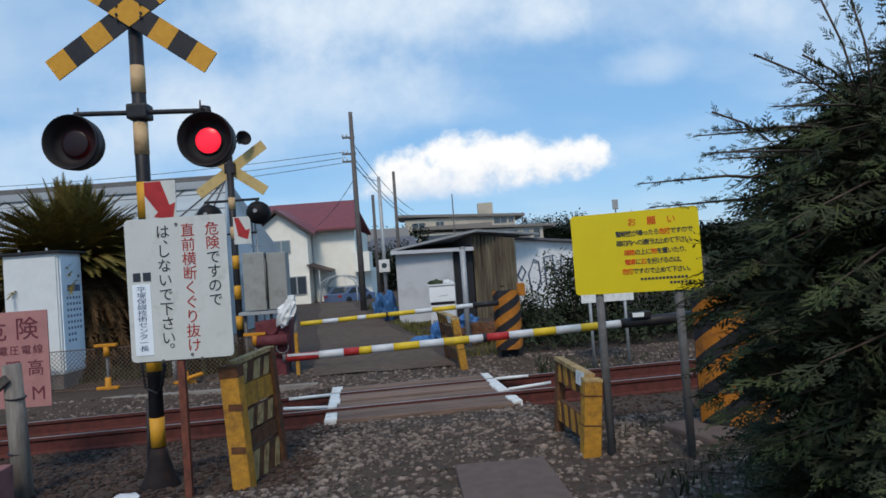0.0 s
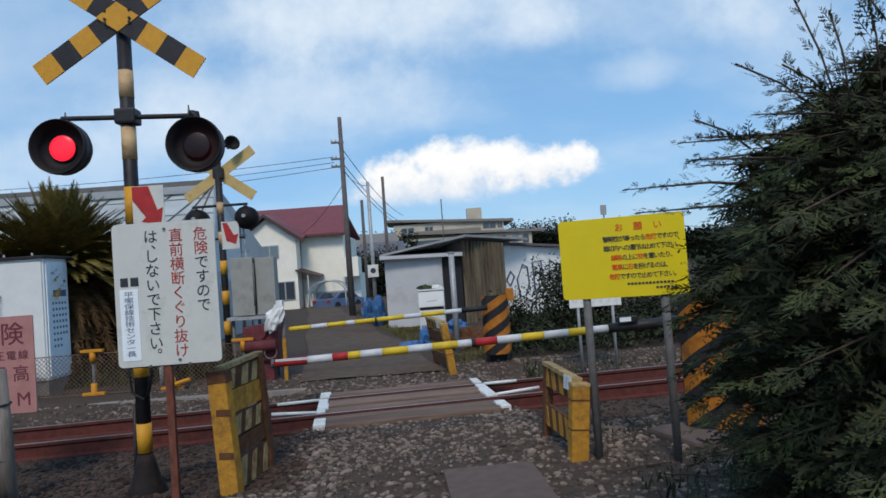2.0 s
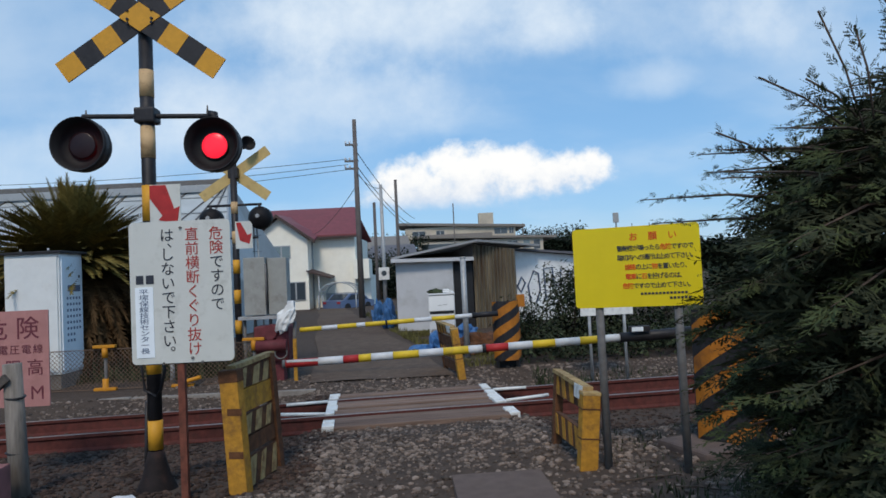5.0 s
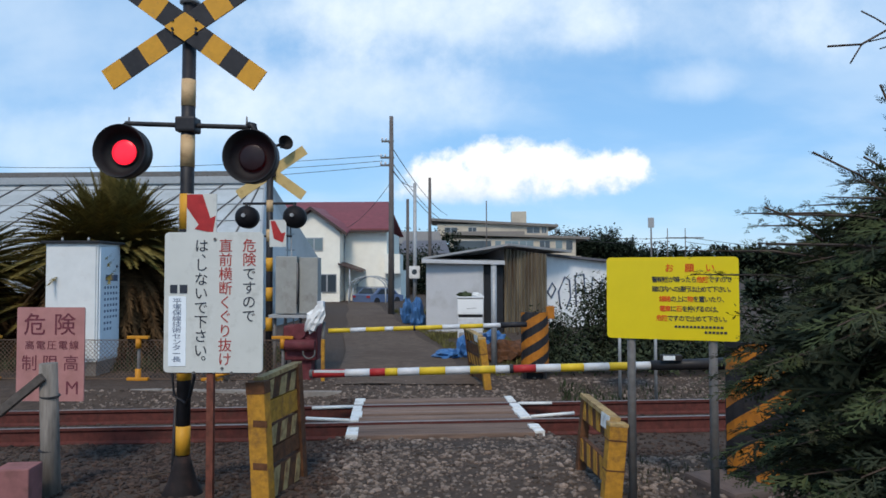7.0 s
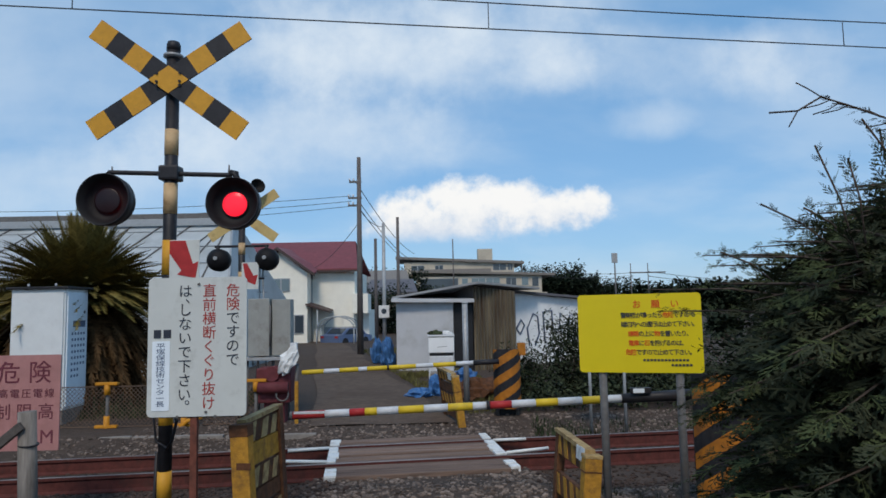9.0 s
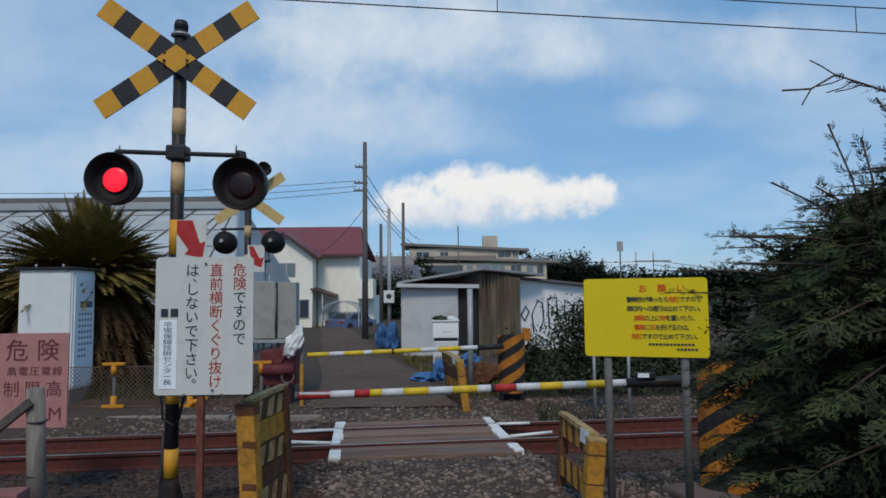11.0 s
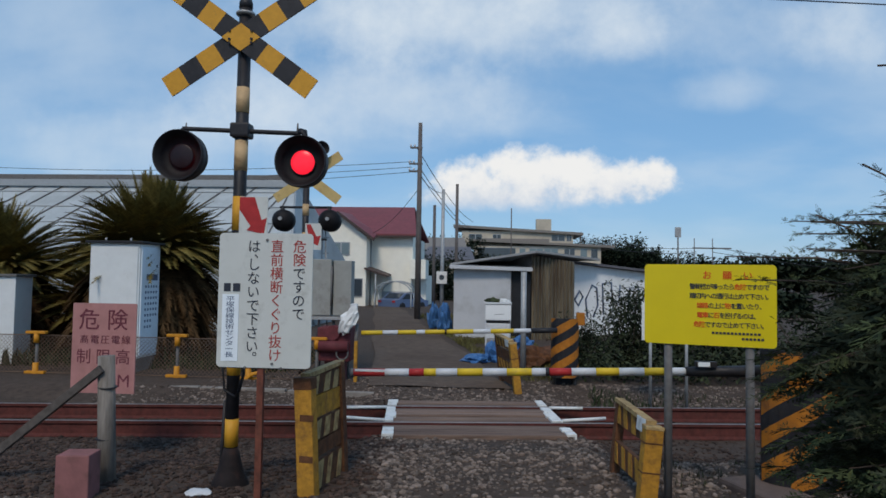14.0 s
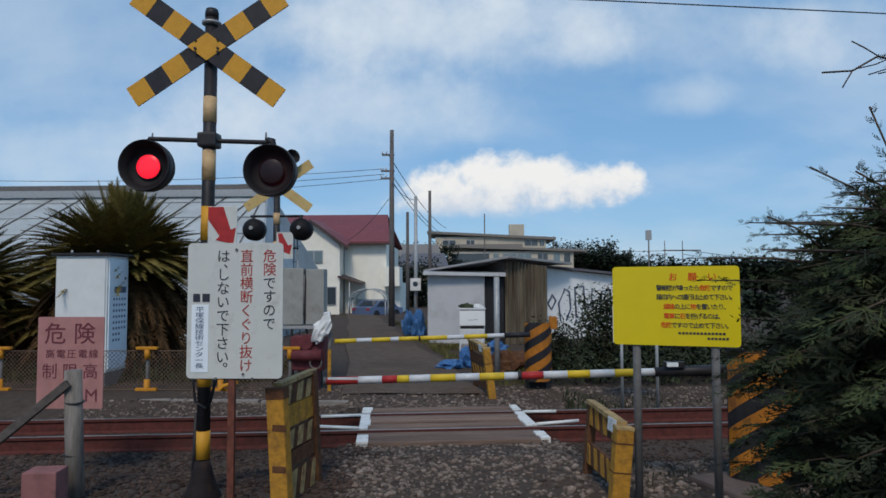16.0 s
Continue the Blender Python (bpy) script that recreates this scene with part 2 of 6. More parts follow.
M = dict(
    yellow=mat("yellow_paint", (0.62, 0.305, 0.026), 0.55, var=0.10, scale=14, dirt=(0.32, 0.17, 0.04), dirt_amt=0.15, dscale=9, bump=0.1),
    cream=mat("faded_yellow_paint", (0.56, 0.38, 0.20), 0.6, var=0.14, scale=10, dirt=(0.2, 0.11, 0.05), dirt_amt=0.3, dscale=12),
    black=mat("black_paint", (0.022, 0.021, 0.024), 0.5, var=0.35, scale=12, dirt=(0.05, 0.04, 0.035), dirt_amt=0.35, dscale=10),
    lampblack=mat("lamp_black", (0.010, 0.009, 0.010), 0.62, var=0.3, scale=10, spec=0.2),
    white_plate=mat("white_sign_enamel", (0.60, 0.61, 0.57), 0.4, var=0.05, scale=4, dirt=(0.42, 0.42, 0.38), dirt_amt=0.3, dscale=5),
    label_white=mat("white_label", (0.80, 0.86, 0.90), 0.45, var=0.05),
    ink=mat("black_ink", (0.035, 0.04, 0.055), 0.5, var=0.2, scale=30),
    ink_blue=mat("blue_grey_ink", (0.10, 0.14, 0.22), 0.5, var=0.2, scale=30),
    red_ink=mat("red_ink", (0.40, 0.045, 0.035), 0.5, var=0.2, scale=30),
    pink=mat("faded_red_board", (0.43, 0.205, 0.19), 0.6, var=0.14, scale=5, dirt=(0.33, 0.15, 0.13), dirt_amt=0.5, dscale=4),
    pink_ink=mat("faded_ink", (0.16, 0.040, 0.055), 0.6, var=0.3, scale=20),
    sign_yellow=mat("yellow_sign_enamel", (0.74, 0.58, 0.012), 0.35, var=0.05, scale=3),
    red=mat("red_paint", (0.42, 0.03, 0.03), 0.5, var=0.2, scale=12, dirt=(0.2, 0.04, 0.03), dirt_amt=0.3, dscale=10),
    white_paint=mat("white_paint", (0.74, 0.74, 0.71), 0.55, var=0.08, scale=10, dirt=(0.36, 0.33, 0.29), dirt_amt=0.45, dscale=8),
    bar_yellow=mat("barrier_yellow", (0.70, 0.48, 0.03), 0.45, var=0.1, scale=12, dirt=(0.4, 0.28, 0.08), dirt_amt=0.3, dscale=9),
    bar_white=mat("barrier_white", (0.62, 0.63, 0.64), 0.45, var=0.08, scale=12, dirt=(0.4, 0.38, 0.35), dirt_amt=0.3, dscale=9),
    brown_post=mat("rusty_brown_steel", (0.17, 0.055, 0.035), 0.75, var=0.35, scale=18, dirt=(0.07, 0.03, 0.02), dirt_amt=0.5, dscale=8, bump=0.25),
    rust=mat("rail_rust", (0.105, 0.030, 0.024), 0.85, var=0.35, scale=14, dirt=(0.055, 0.028, 0.022), dirt_amt=0.5, dscale=5, bump=0.3),
    rail_top=mat("worn_rail_head", (0.33, 0.27, 0.25), 0.42, 0.7, var=0.25, scale=10),
    steel=mat("galvanised_steel", (0.38, 0.385, 0.385), 0.55, 0.35, var=0.18, scale=16, dirt=(0.25, 0.23, 0.21), dirt_amt=0.35, dscale=7),
    dull_steel=mat("dull_grey_steel", (0.15, 0.145, 0.14), 0.65, 0.1, var=0.25, scale=16, dirt=(0.14, 0.11, 0.09), dirt_amt=0.45, dscale=7),
    grey_box=mat("grey_cabinet_paint", (0.31, 0.31, 0.285), 0.55, var=0.1, scale=6, dirt=(0.19, 0.17, 0.15), dirt_amt=0.35, dscale=4),
    cab_white=mat("white_cabinet_paint", (0.70, 0.72, 0.71), 0.5, var=0.06, scale=4, dirt=(0.60, 0.60, 0.58), dirt_amt=0.2, dscale=3),
    wood_grey=mat("weathered_grey_wood", (0.215, 0.19, 0.165), 0.88, var=0.5, scale=22, dirt=(0.13, 0.11, 0.09), dirt_amt=0.5, dscale=8, bump=0.4, stretch=(1, 1, 0.12)),
    plank=mat("weathered_plank", (0.190, 0.128, 0.098), 0.88, var=0.4, scale=26, dirt=(0.085, 0.054, 0.042), dirt_amt=0.6, dscale=6, bump=0.5, random_tint=0.3, stretch=(0.08, 1, 1)),
    crate_wood=mat("stained_board", (0.125, 0.052, 0.022), 0.85, var=0.45, scale=14, dirt=(0.05, 0.026, 0.018), dirt_amt=0.5, dscale=6, bump=0.4),
    crate_yellow=mat("worn_yellow_board", (0.46, 0.225, 0.026), 0.7, var=0.3, scale=16, dirt=(0.13, 0.062, 0.03), dirt_amt=0.5, dscale=9, bump=0.35),
    crate_cream=mat("flaked_cream_paint", (0.43, 0.30, 0.13), 0.75, var=0.3, scale=18, dirt=(0.17, 0.075, 0.03), dirt_amt=0.6, dscale=11, bump=0.35),
    bright_red=mat("bright_red_ink", (0.70, 0.075, 0.012), 0.5, var=0.12, scale=30),
    ground=mat("gravelly_earth", (0.075, 0.053, 0.040), 0.95, var=0.35, scale=9, dirt=(0.056, 0.039, 0.031), dirt_amt=0.55, dscale=1.1, bump=0.9, bscale=38),
    stone=mat("ballast_stone", (0.170, 0.132, 0.108), 0.9, var=0.3, scale=30, dirt=(0.09, 0.058, 0.044), dirt_amt=0.45, dscale=3, random_tint=0.65, bump=0.3),
    road=mat("old_asphalt", (0.112, 0.078, 0.056), 0.93, var=0.32, scale=5, dirt=(0.07, 0.045, 0.031), dirt_amt=0.6, dscale=0.45, bump=0.35, bscale=60),
    concrete=mat("concrete", (0.25, 0.225, 0.20), 0.9, var=0.2, scale=12, dirt=(0.17, 0.14, 0.12), dirt_amt=0.5, dscale=2.5, bump=0.3),
    slab=mat("dirty_slab", (0.1276, 0.0924, 0.0792), 0.9, var=0.2, scale=9, dirt=(0.12, 0.09, 0.075), dirt_amt=0.5, dscale=2.5, bump=0.25),
    grass=mat("dry_grass", (0.12, 0.11, 0.036), 0.9, var=0.5, scale=3, random_tint=0.45),
    weed=mat("weed_leaf", (0.040, 0.050, 0.026), 0.85, var=0.4, scale=3, random_tint=0.5, spec=0.1),
    conifer=mat("conifer_leaf", (0.044, 0.050, 0.029), 0.9, var=0.3, scale=1.6, random_tint=0.3, spec=0.06),
    conifer_tip=mat("conifer_young_leaf", (0.066, 0.081, 0.035), 0.9, var=0.3, scale=2.0, random_tint=0.3, spec=0.06),
    bark=mat("bark", (0.09, 0.065, 0.05), 0.95, var=0.4, scale=20, bump=0.6),
    cycad=mat("cycad_leaf", (0.155, 0.120, 0.034), 0.8, var=0.35, scale=3, random_tint=0.3, spec=0.08),
    cycad_dry=mat("cycad_dry_leaf", (0.092, 0.053, 0.025), 0.9, var=0.4, scale=4, random_tint=0.4, spec=0.04),
    wood_far=mat("far_wood_leaf", (0.026, 0.036, 0.023), 0.9, var=0.35, scale=0.4, random_tint=0.3, spec=0.04),
    house_wall=mat("cream_render", (0.88, 0.85, 0.74), 0.8, var=0.05, scale=2, dirt=(0.72, 0.68, 0.58), dirt_amt=0.2, dscale=0.6),
    roof_red=mat("maroon_roof_sheet", (0.20, 0.055, 0.06), 0.55, var=0.15, scale=3, dirt=(0.15, 0.05, 0.05), dirt_amt=0.4, dscale=0.5),
    roof_trim=mat("dark_brown_trim", (0.07, 0.045, 0.04), 0.6, var=0.2),
    dark=mat("dark_opening", (0.02, 0.02, 0.022), 0.6, var=0.3),
    corr_brown=mat("rusty_corrugated_sheet", (0.20, 0.168, 0.118), 0.8, var=0.4, scale=7, dirt=(0.10, 0.068, 0.045), dirt_amt=0.6, dscale=3.0, stretch=(1, 1, 0.12)),
    corr_dark=mat("dark_sheet", (0.062, 0.055, 0.052), 0.75, var=0.3, scale=4),
    shed_white=mat("white_shed_panel", (0.53, 0.535, 0.545), 0.65, var=0.07, scale=2, dirt=(0.36, 0.35, 0.33), dirt_amt=0.35, dscale=0.8),
    shed_roof=mat("grey_shed_roof", (0.30, 0.30, 0.30), 0.65, var=0.2, scale=3),
    slate=mat("blue_grey_roof", (0.125, 0.12, 0.13), 0.6, var=0.15, scale=3),
    apt_wall=mat("grey_beige_render", (0.52, 0.465, 0.37), 0.85, var=0.12, scale=0.8, dirt=(0.30, 0.26, 0.21), dirt_amt=0.4, dscale=0.25),
    apt_roof=mat("weathered_roof_edge", (0.22, 0.20, 0.18), 0.8, var=0.2),
    pole_conc=mat("pole_concrete", (0.13, 0.115, 0.108), 0.85, var=0.2, scale=4, dirt=(0.08, 0.07, 0.065), dirt_amt=0.4, dscale=1.2),
    wire=mat("black_cable", (0.03, 0.03, 0.035), 0.6, var=0.1),
    boot=mat("dark_rusty_casting", (0.016, 0.011, 0.011), 0.8, var=0.4, scale=14, dirt=(0.05, 0.022, 0.015), dirt_amt=0.35, dscale=7, bump=0.3),
    rusty_dark_stone=mat("rusty_dark_ballast", (0.060, 0.039, 0.030), 0.92, var=0.35, scale=30, dirt=(0.042, 0.023, 0.018), dirt_amt=0.5, dscale=3, random_tint=0.6, bump=0.3),
    block_red=mat("dull_red_block", (0.27, 0.115, 0.11), 0.8, var=0.18, scale=8, dirt=(0.15, 0.07, 0.06), dirt_amt=0.5, dscale=6),
    stay=mat("dark_weathered_wood", (0.10, 0.085, 0.075), 0.85, var=0.3, scale=16, bump=0.3),
    white_wall=mat("white_limewash", (0.82, 0.83, 0.82), 0.8, var=0.06, scale=2, dirt=(0.6, 0.6, 0.58), dirt_amt=0.3, dscale=0.9),
    # besides dirt, the blotches paint in the conifer's shade on the near guard
    orange=mat("orange_stripe", (0.43, 0.155, 0.015), 0.65, var=0.25, scale=10, dirt=(0.16, 0.065, 0.025), dirt_amt=0.55, dscale=4),
    tarp=mat("blue_tarpaulin", (0.05, 0.145, 0.33), 0.5, var=0.3, scale=5),
    car_blue=mat("blue_grey_car_paint", (0.14, 0.20, 0.34), 0.3, 0.2, var=0.08, spec=0.6),
    cloth=mat("white_cloth", (0.72, 0.72, 0.70), 0.9, var=0.1, scale=6),
    red_machine=mat("dark_red_oxide", (0.13, 0.03, 0.035), 0.7, var=0.3, scale=8),
    back_yellow=mat("dusty_yellow_back", (0.55, 0.40, 0.16), 0.6, var=0.12, scale=8, dirt=(0.35, 0.24, 0.1), dirt_amt=0.4, dscale=6),
    fence_yellow=mat("fence_yellow", (0.56, 0.235, 0.016), 0.55, var=0.15, scale=10, dirt=(0.35, 0.15, 0.03), dirt_amt=0.3, dscale=6),
    mesh_wire=mat("fence_wire", (0.17, 0.11, 0.075), 0.7, 0.1, var=0.2),
    lens_lit=mat("lit_red_lens", (0.5, 0.02, 0.03), 0.3, emit=(1.0, 0.012, 0.035, 1.15)),
    lens_dark=mat("unlit_dark_lens", (0.018, 0.006, 0.008), 0.35, var=0.3),
    frame_white=mat("greenhouse_frame", (0.36, 0.38, 0.39), 0.5, 0.2, var=0.1),
    film_pane=mat("clouded_film_pane", (0.43, 0.46, 0.465), 0.5, var=0.16, scale=0.8, dirt=(0.25, 0.26, 0.25), dirt_amt=0.5, dscale=0.35),
)


def glass(name, color, rough=0.08):
    m = bpy.data.materials.new(name)
    m.use_nodes = True
    b = m.node_tree.nodes["Principled BSDF"]
    b.inputs["Base Color"].default_value = (*color, 1)
    b.inputs["Roughness"].default_value, b.inputs["Specular IOR Level"].default_value = rough, 0.7
    return m


M["glass"] = glass("window_glass", (0.05, 0.065, 0.08))
M["glass_pale"] = glass("curtained_glass", (0.17, 0.23, 0.25), 0.2)


# ---- building blocks ----
def thing(name, label, category, at=(0, 0, 0), group="", kind="", rz=0.0):
    ob = new(name)
    ob.location, ob.rotation_euler = at, (0, 0, radians(rz))
    ob.empty_display_size = 0.1
    return tagged(ob, label, category, group, kind)


def part(name, bm, material, parent=None, label=""):
    me = bpy.data.meshes.new(name)
    bm.to_mesh(me)
    bm.free()
    me.materials.append(M[material] if isinstance(material, str) else material)
    ob = new(name, me)
    if parent:
        ob.parent = parent
    if label:
        ob["label"] = label
    return ob


def solid(name, bm, material, label, category, group="", kind=""):
    return tagged(part(name, bm, material), label, category, group, kind)


def raw(name, verts, faces, material, parent=None):
    me = bpy.data.meshes.new(name)
    me.from_pydata([tuple(p) for p in verts], [], faces)
    me.materials.append(M[material])
    ob = new(name, me)
    if parent:
        ob.parent = parent
    return ob


def smooth(ob):
    for p in ob.data.polygons:
        p.use_smooth = True
    return ob


def box(bm, lo, hi, bevel=0.0, m=None):
    r = bmesh.ops.create_cube(bm, size=1.0)
    vs = r["verts"]
    for vt in vs:
        for i in range(3):
            vt.co[i] = lo[i] + (vt.co[i] + 0.5) * (hi[i] - lo[i])
    if bevel:
        es = list({e for vt in vs for e in vt.link_edges})
        out = bmesh.ops.bevel(bm, geom=es, offset=bevel, segments=2, affect="EDGES", profile=0.6)
        vs = list({vt for f in out["faces"] for vt in f.verts} | {vt for vt in vs if vt.is_valid})
    if m is not None:
        bmesh.ops.transform(bm, matrix=m, verts=vs)
    return vs


def boxb(lo, hi, bevel=0.0, m=None):
    bm = bmesh.new()
    box(bm, lo, hi, bevel, m)
    return bm


def rod(bm, a, b, r0, r1=None, seg=14, caps=True):
    a, b = Vector(a), Vector(b)
    r1 = r0 if r1 is None else r1
    q = (b - a).to_track_quat("Z", "Y").to_matrix().to_4x4()
    bmesh.ops.create_cone(bm, cap_ends=caps, segments=seg, radius1=r0, radius2=r1, depth=(b - a).length,
                          matrix=Matrix.Translation((a + b) / 2) @ q)
    return bm


def rodb(a, b, r0, r1=None, seg=14):
    bm = rod(bmesh.new(), a, b, r0, r1, seg)
    for f in bm.faces:
        f.smooth = len(f.verts) == 4
    return bm


def tube(bm, pts, r, seg=8):
    """One unbroken pipe along the points."""
    pts = [Vector(p) for p in pts]
    rings = []
    for i, p in enumerate(pts):
        d = (pts[min(i + 1, len(pts) - 1)] - pts[max(i - 1, 0)]).normalized()
        side = d.cross(Vector((0, 0, 1)) if abs(d.z) < 0.9 else Vector((0, 1, 0))).normalized()
        up = side.cross(d)
        rings.append([bm.verts.new(p + side * r * math.cos(6.2832 * k / seg) + up * r * math.sin(6.2832 * k / seg)) for k in range(seg)])
    for a, b in zip(rings, rings[1:]):
        for k in range(seg):
            bm.faces.new((a[k], a[(k + 1) % seg], b[(k + 1) % seg], b[k])).smooth = True
    bm.faces.new(rings[0][::-1])
    bm.faces.new(rings[-1])
    bmesh.ops.recalc_face_normals(bm, faces=bm.faces)
    return bm


def poly(bm, pts, lift):
    """A plate: the outline pts, thickened by the vector lift."""
    lift = Vector(lift)
    a = [bm.verts.new(p) for p in pts]
    b = [bm.verts.new(Vector(p) + lift) for p in pts]
    n = len(pts)
    bm.faces.new(a)
    bm.faces.new(b[::-1])
    for i in range(n):
        bm.faces.new((a[i], b[i], b[(i + 1) % n], a[(i + 1) % n]))
    bmesh.ops.recalc_face_normals(bm, faces=bm.faces)
    return bm


def rounded(w, h, r, n=5):
    pts = []
    for cx, cz, a0 in ((w / 2 - r, h / 2 - r, 0), (-w / 2 + r, h / 2 - r, 90), (-w / 2 + r, -h / 2 + r, 180), (w / 2 - r, -h / 2 + r, 270)):
        for i in range(n + 1):
            a = radians(a0 + 90 * i / n)
            pts.append((cx + r * math.cos(a), cz + r * math.sin(a)))
    return pts


def lathe(bm, prof, seg=28, m=None, caps=True):
    """Turns the profile of (radius, height) about z."""
    rings = []
    for r, z in prof:
        rings.append([bm.verts.new((r * math.cos(2 * math.pi * i / seg), r * math.sin(2 * math.pi * i / seg), z)) for i in range(seg)])
    for a, b in zip(rings, rings[1:]):
        for i in range(seg):
            f = bm.faces.new((a[i], a[(i + 1) % seg], b[(i + 1) % seg], b[i]))
            f.smooth = True
    if caps and prof[0][0] > 1e-4:
        bm.faces.new(rings[0][::-1])
    if caps and prof[-1][0] > 1e-4:
        bm.faces.new(rings[-1])
    if m is not None:
        bmesh.ops.transform(bm, matrix=m, verts=bm.verts)
    bmesh.ops.recalc_face_normals(bm, faces=bm.faces)
    return bm


def lettering(items, material, parent, y=-0.003, heavy=0.0):
    """Characters laid on the plane that faces -y, each one a part: (text, x, z, size, x squeeze)."""
    for text, x, z, size, sq in items:
        cu = bpy.data.curves.new("t", "FONT")
        cu.body, cu.size, cu.align_x, cu.align_y, cu.extrude, cu.resolution_u, cu.offset = text, size, "CENTER", "CENTER", 0.001, 3, heavy
        ob = new("t", cu)
        me = ob.evaluated_get(bpy.context.evaluated_depsgraph_get()).to_mesh()
        raw("character", [(x + p.co.x * sq, y - p.co.z, z + p.co.y) for p in me.vertices], [list(f.vertices) for f in me.polygons], material, parent)
        bpy.data.objects.remove(ob)
        bpy.data.curves.remove(cu)


rnd = random.Random(7)


# ---- ground and track ----
TRACK = pose(0, 8.87, 0, 0, 0, 6.6)
TRACK_INV = TRACK.inverted()


def ease(x, a, b):
    k = min(1.0, max(0.0, (x - a) / (b - a)))
    return k * k * (3 - 2 * k)


def ground_z(x, y):
    p = TRACK_INV @ Vector((x, y, 0))
    v = abs(p.y)
    on_path = ease(p.x, -1.7, -1.1) * (1 - ease(p.x, 1.25, 1.9))
    bed = -0.19 * (1 - ease(v, 1.5, 2.6)) * (1 - on_path) - 0.05 * (1 - ease(v, 1.1, 2.2)) * on_path
    if v < 1.0:
        bed = -0.19
    near = 0.035 * (1 - ease(y, 5.2, 7.0))
    rough = 0.018 * noise.noise((x * 1.3, y * 1.3, 0.0)) + 0.008 * noise.noise((x * 5, y * 5, 3.0))
    return bed + near + rough * (1 - ease(math.hypot(x, y), 30, 60)) - 0.05 * ease(y, 12, 30)


def build_ground():
    def steps(lo, hi, fine_lo, fine_hi, fine, far):
        vals, q = [], fine_lo
        while q < fine_hi:
            vals.append(q)
            q += fine
        q, s = fine_hi, fine
        while q < hi:
            vals.append(q)
            s *= far
            q += s
        vals.append(hi)
        q, s = fine_lo, fine
        while q > lo:
            s *= far
            q -= s
            vals.append(max(q, lo))
        return sorted(set(vals))
    xs = steps(-900, 900, -6, 6, 0.11, 1.35)
    ys = steps(-400, 2500, 2.5, 12.5, 0.11, 1.35)
    verts = [(x, y, ground_z(x, y)) for y in ys for x in xs]
    w = len(xs)
    faces = [(j * w + i, j * w + i + 1, (j + 1) * w + i + 1, (j + 1) * w + i) for j in range(len(ys) - 1) for i in range(w - 1)]
    return tagged(smooth(raw("ground", verts, faces, "ground")), "bare brown earth and gravel around the level crossing", "ground", kind="structure")


ground = build_ground()


def strip(name, left, right, z, material, label, category):
    verts = []
    for (x0, y0), (x1, y1) in zip(left, right):
        for k in range(7):
            q = k / 6
            x, y = x0 + (x1 - x0) * q, y0 + (y1 - y0) * q
            verts.append((x, y, ground_z(x, y) + z))
    n = len(left)
    faces = [(r * 7 + c, r * 7 + c + 1, (r + 1) * 7 + c + 1, (r + 1) * 7 + c) for r in range(n - 1) for c in range(6)]
    return tagged(smooth(raw(name, verts, faces, material)), label, category, kind="structure")


lane_l = [(-1.5 - 0.175 * (y - 10.1) - (0.06 * math.sin(y * 0.7)), y) for y in np.arange(11.0, 47, 0.9)]
lane_r = [(0.95 - 0.20 * (y - 10.1) + 0.08 * math.sin(y * 0.9), y) for y in np.arange(11.0, 47, 0.9)]
strip("road", lane_l, lane_r, 0.025, "road", "worn grey-brown asphalt lane running away from the tracks", "road")


def build_rail(v, label):
    prof = [(-0.064, 0), (0.064, 0), (0.064, 0.012), (0.012, 0.03), (0.009, 0.115), (0.033, 0.128), (0.034, 0.153), (-0.034, 0.153), (-0.033, 0.128), (-0.009, 0.115), (-0.012, 0.03), (-0.064, 0.012)]
    ob = thing("rail", label, "rail", group="rails of the track", kind="structure")
    ob.matrix_basis = TRACK
    bm = bmesh.new()
    poly(bm, [(-60, v + a, b * 1.27 - 0.189) for a, b in prof], (130, 0, 0))
    part("rail_body", bm, "rust", ob)
    part("rail_head", boxb((-60, v - 0.026, 0.0052), (70, v + 0.026, 0.008)), "rail_top", ob, "worn steel running surface")
    return ob


build_rail(-0.535, "rust-red steel rail nearest the gravel path")
build_rail(0.535, "rust-red steel rail on the far side of the deck")


# the timber crossing deck
deck = thing("crossing_deck", "weathered brown timber crossing deck between rusty rails", "crossing deck", kind="structure")
deck.matrix_basis = TRACK
U0, U1 = -1.07, 1.26
bands = [(-1.20, -1.04), (-1.015, -0.84), (-0.815, -0.60), (-0.44, -0.285), (-0.26, -0.095), (-0.07, 0.09), (0.115, 0.28), (0.305, 0.455), (0.60, 0.785), (0.81, 1.02)]
for i, (v0, v1) in enumerate(bands):
    part("plank", boxb((U0 + rnd.uniform(-0.01, 0.01), v0, -0.16), (U1 + rnd.uniform(-0.02, 0.02), v1, 0.0 + rnd.uniform(-0.014, 0.010)), 0.014), "plank", deck)
for u, sgn in ((U0, 1), (U1, -1)):
    for v0, v1 in ((-1.20, -1.04), (-1.0, -0.83), (-0.45, -0.2), (-0.18, 0.1), (0.13, 0.46), (0.60, 0.78), (0.82, 1.0)):
        a, b = sorted((u, u + sgn * rnd.uniform(0.11, 0.16)))
        part("white_end_mark", boxb((a, v0, -0.10), (b, v1, 0.0165 + 0.002 * rnd.random()), 0.008), "white_paint", deck, "white painted end of the deck")
for u0, u1, v0, v1 in ((U0, -1.62, -0.44, -0.36), (U0, -1.62, 0.42, 0.28), (U1, 1.85, -0.42, -0.34), (U1, 1.72, 0.44, 0.34)):
    part("guard_bar", rodb((u0, v0, 0.012), (u1, v1, 0.03), 0.022, seg=8), "white_paint", deck, "white flared guard bar beside the rail")


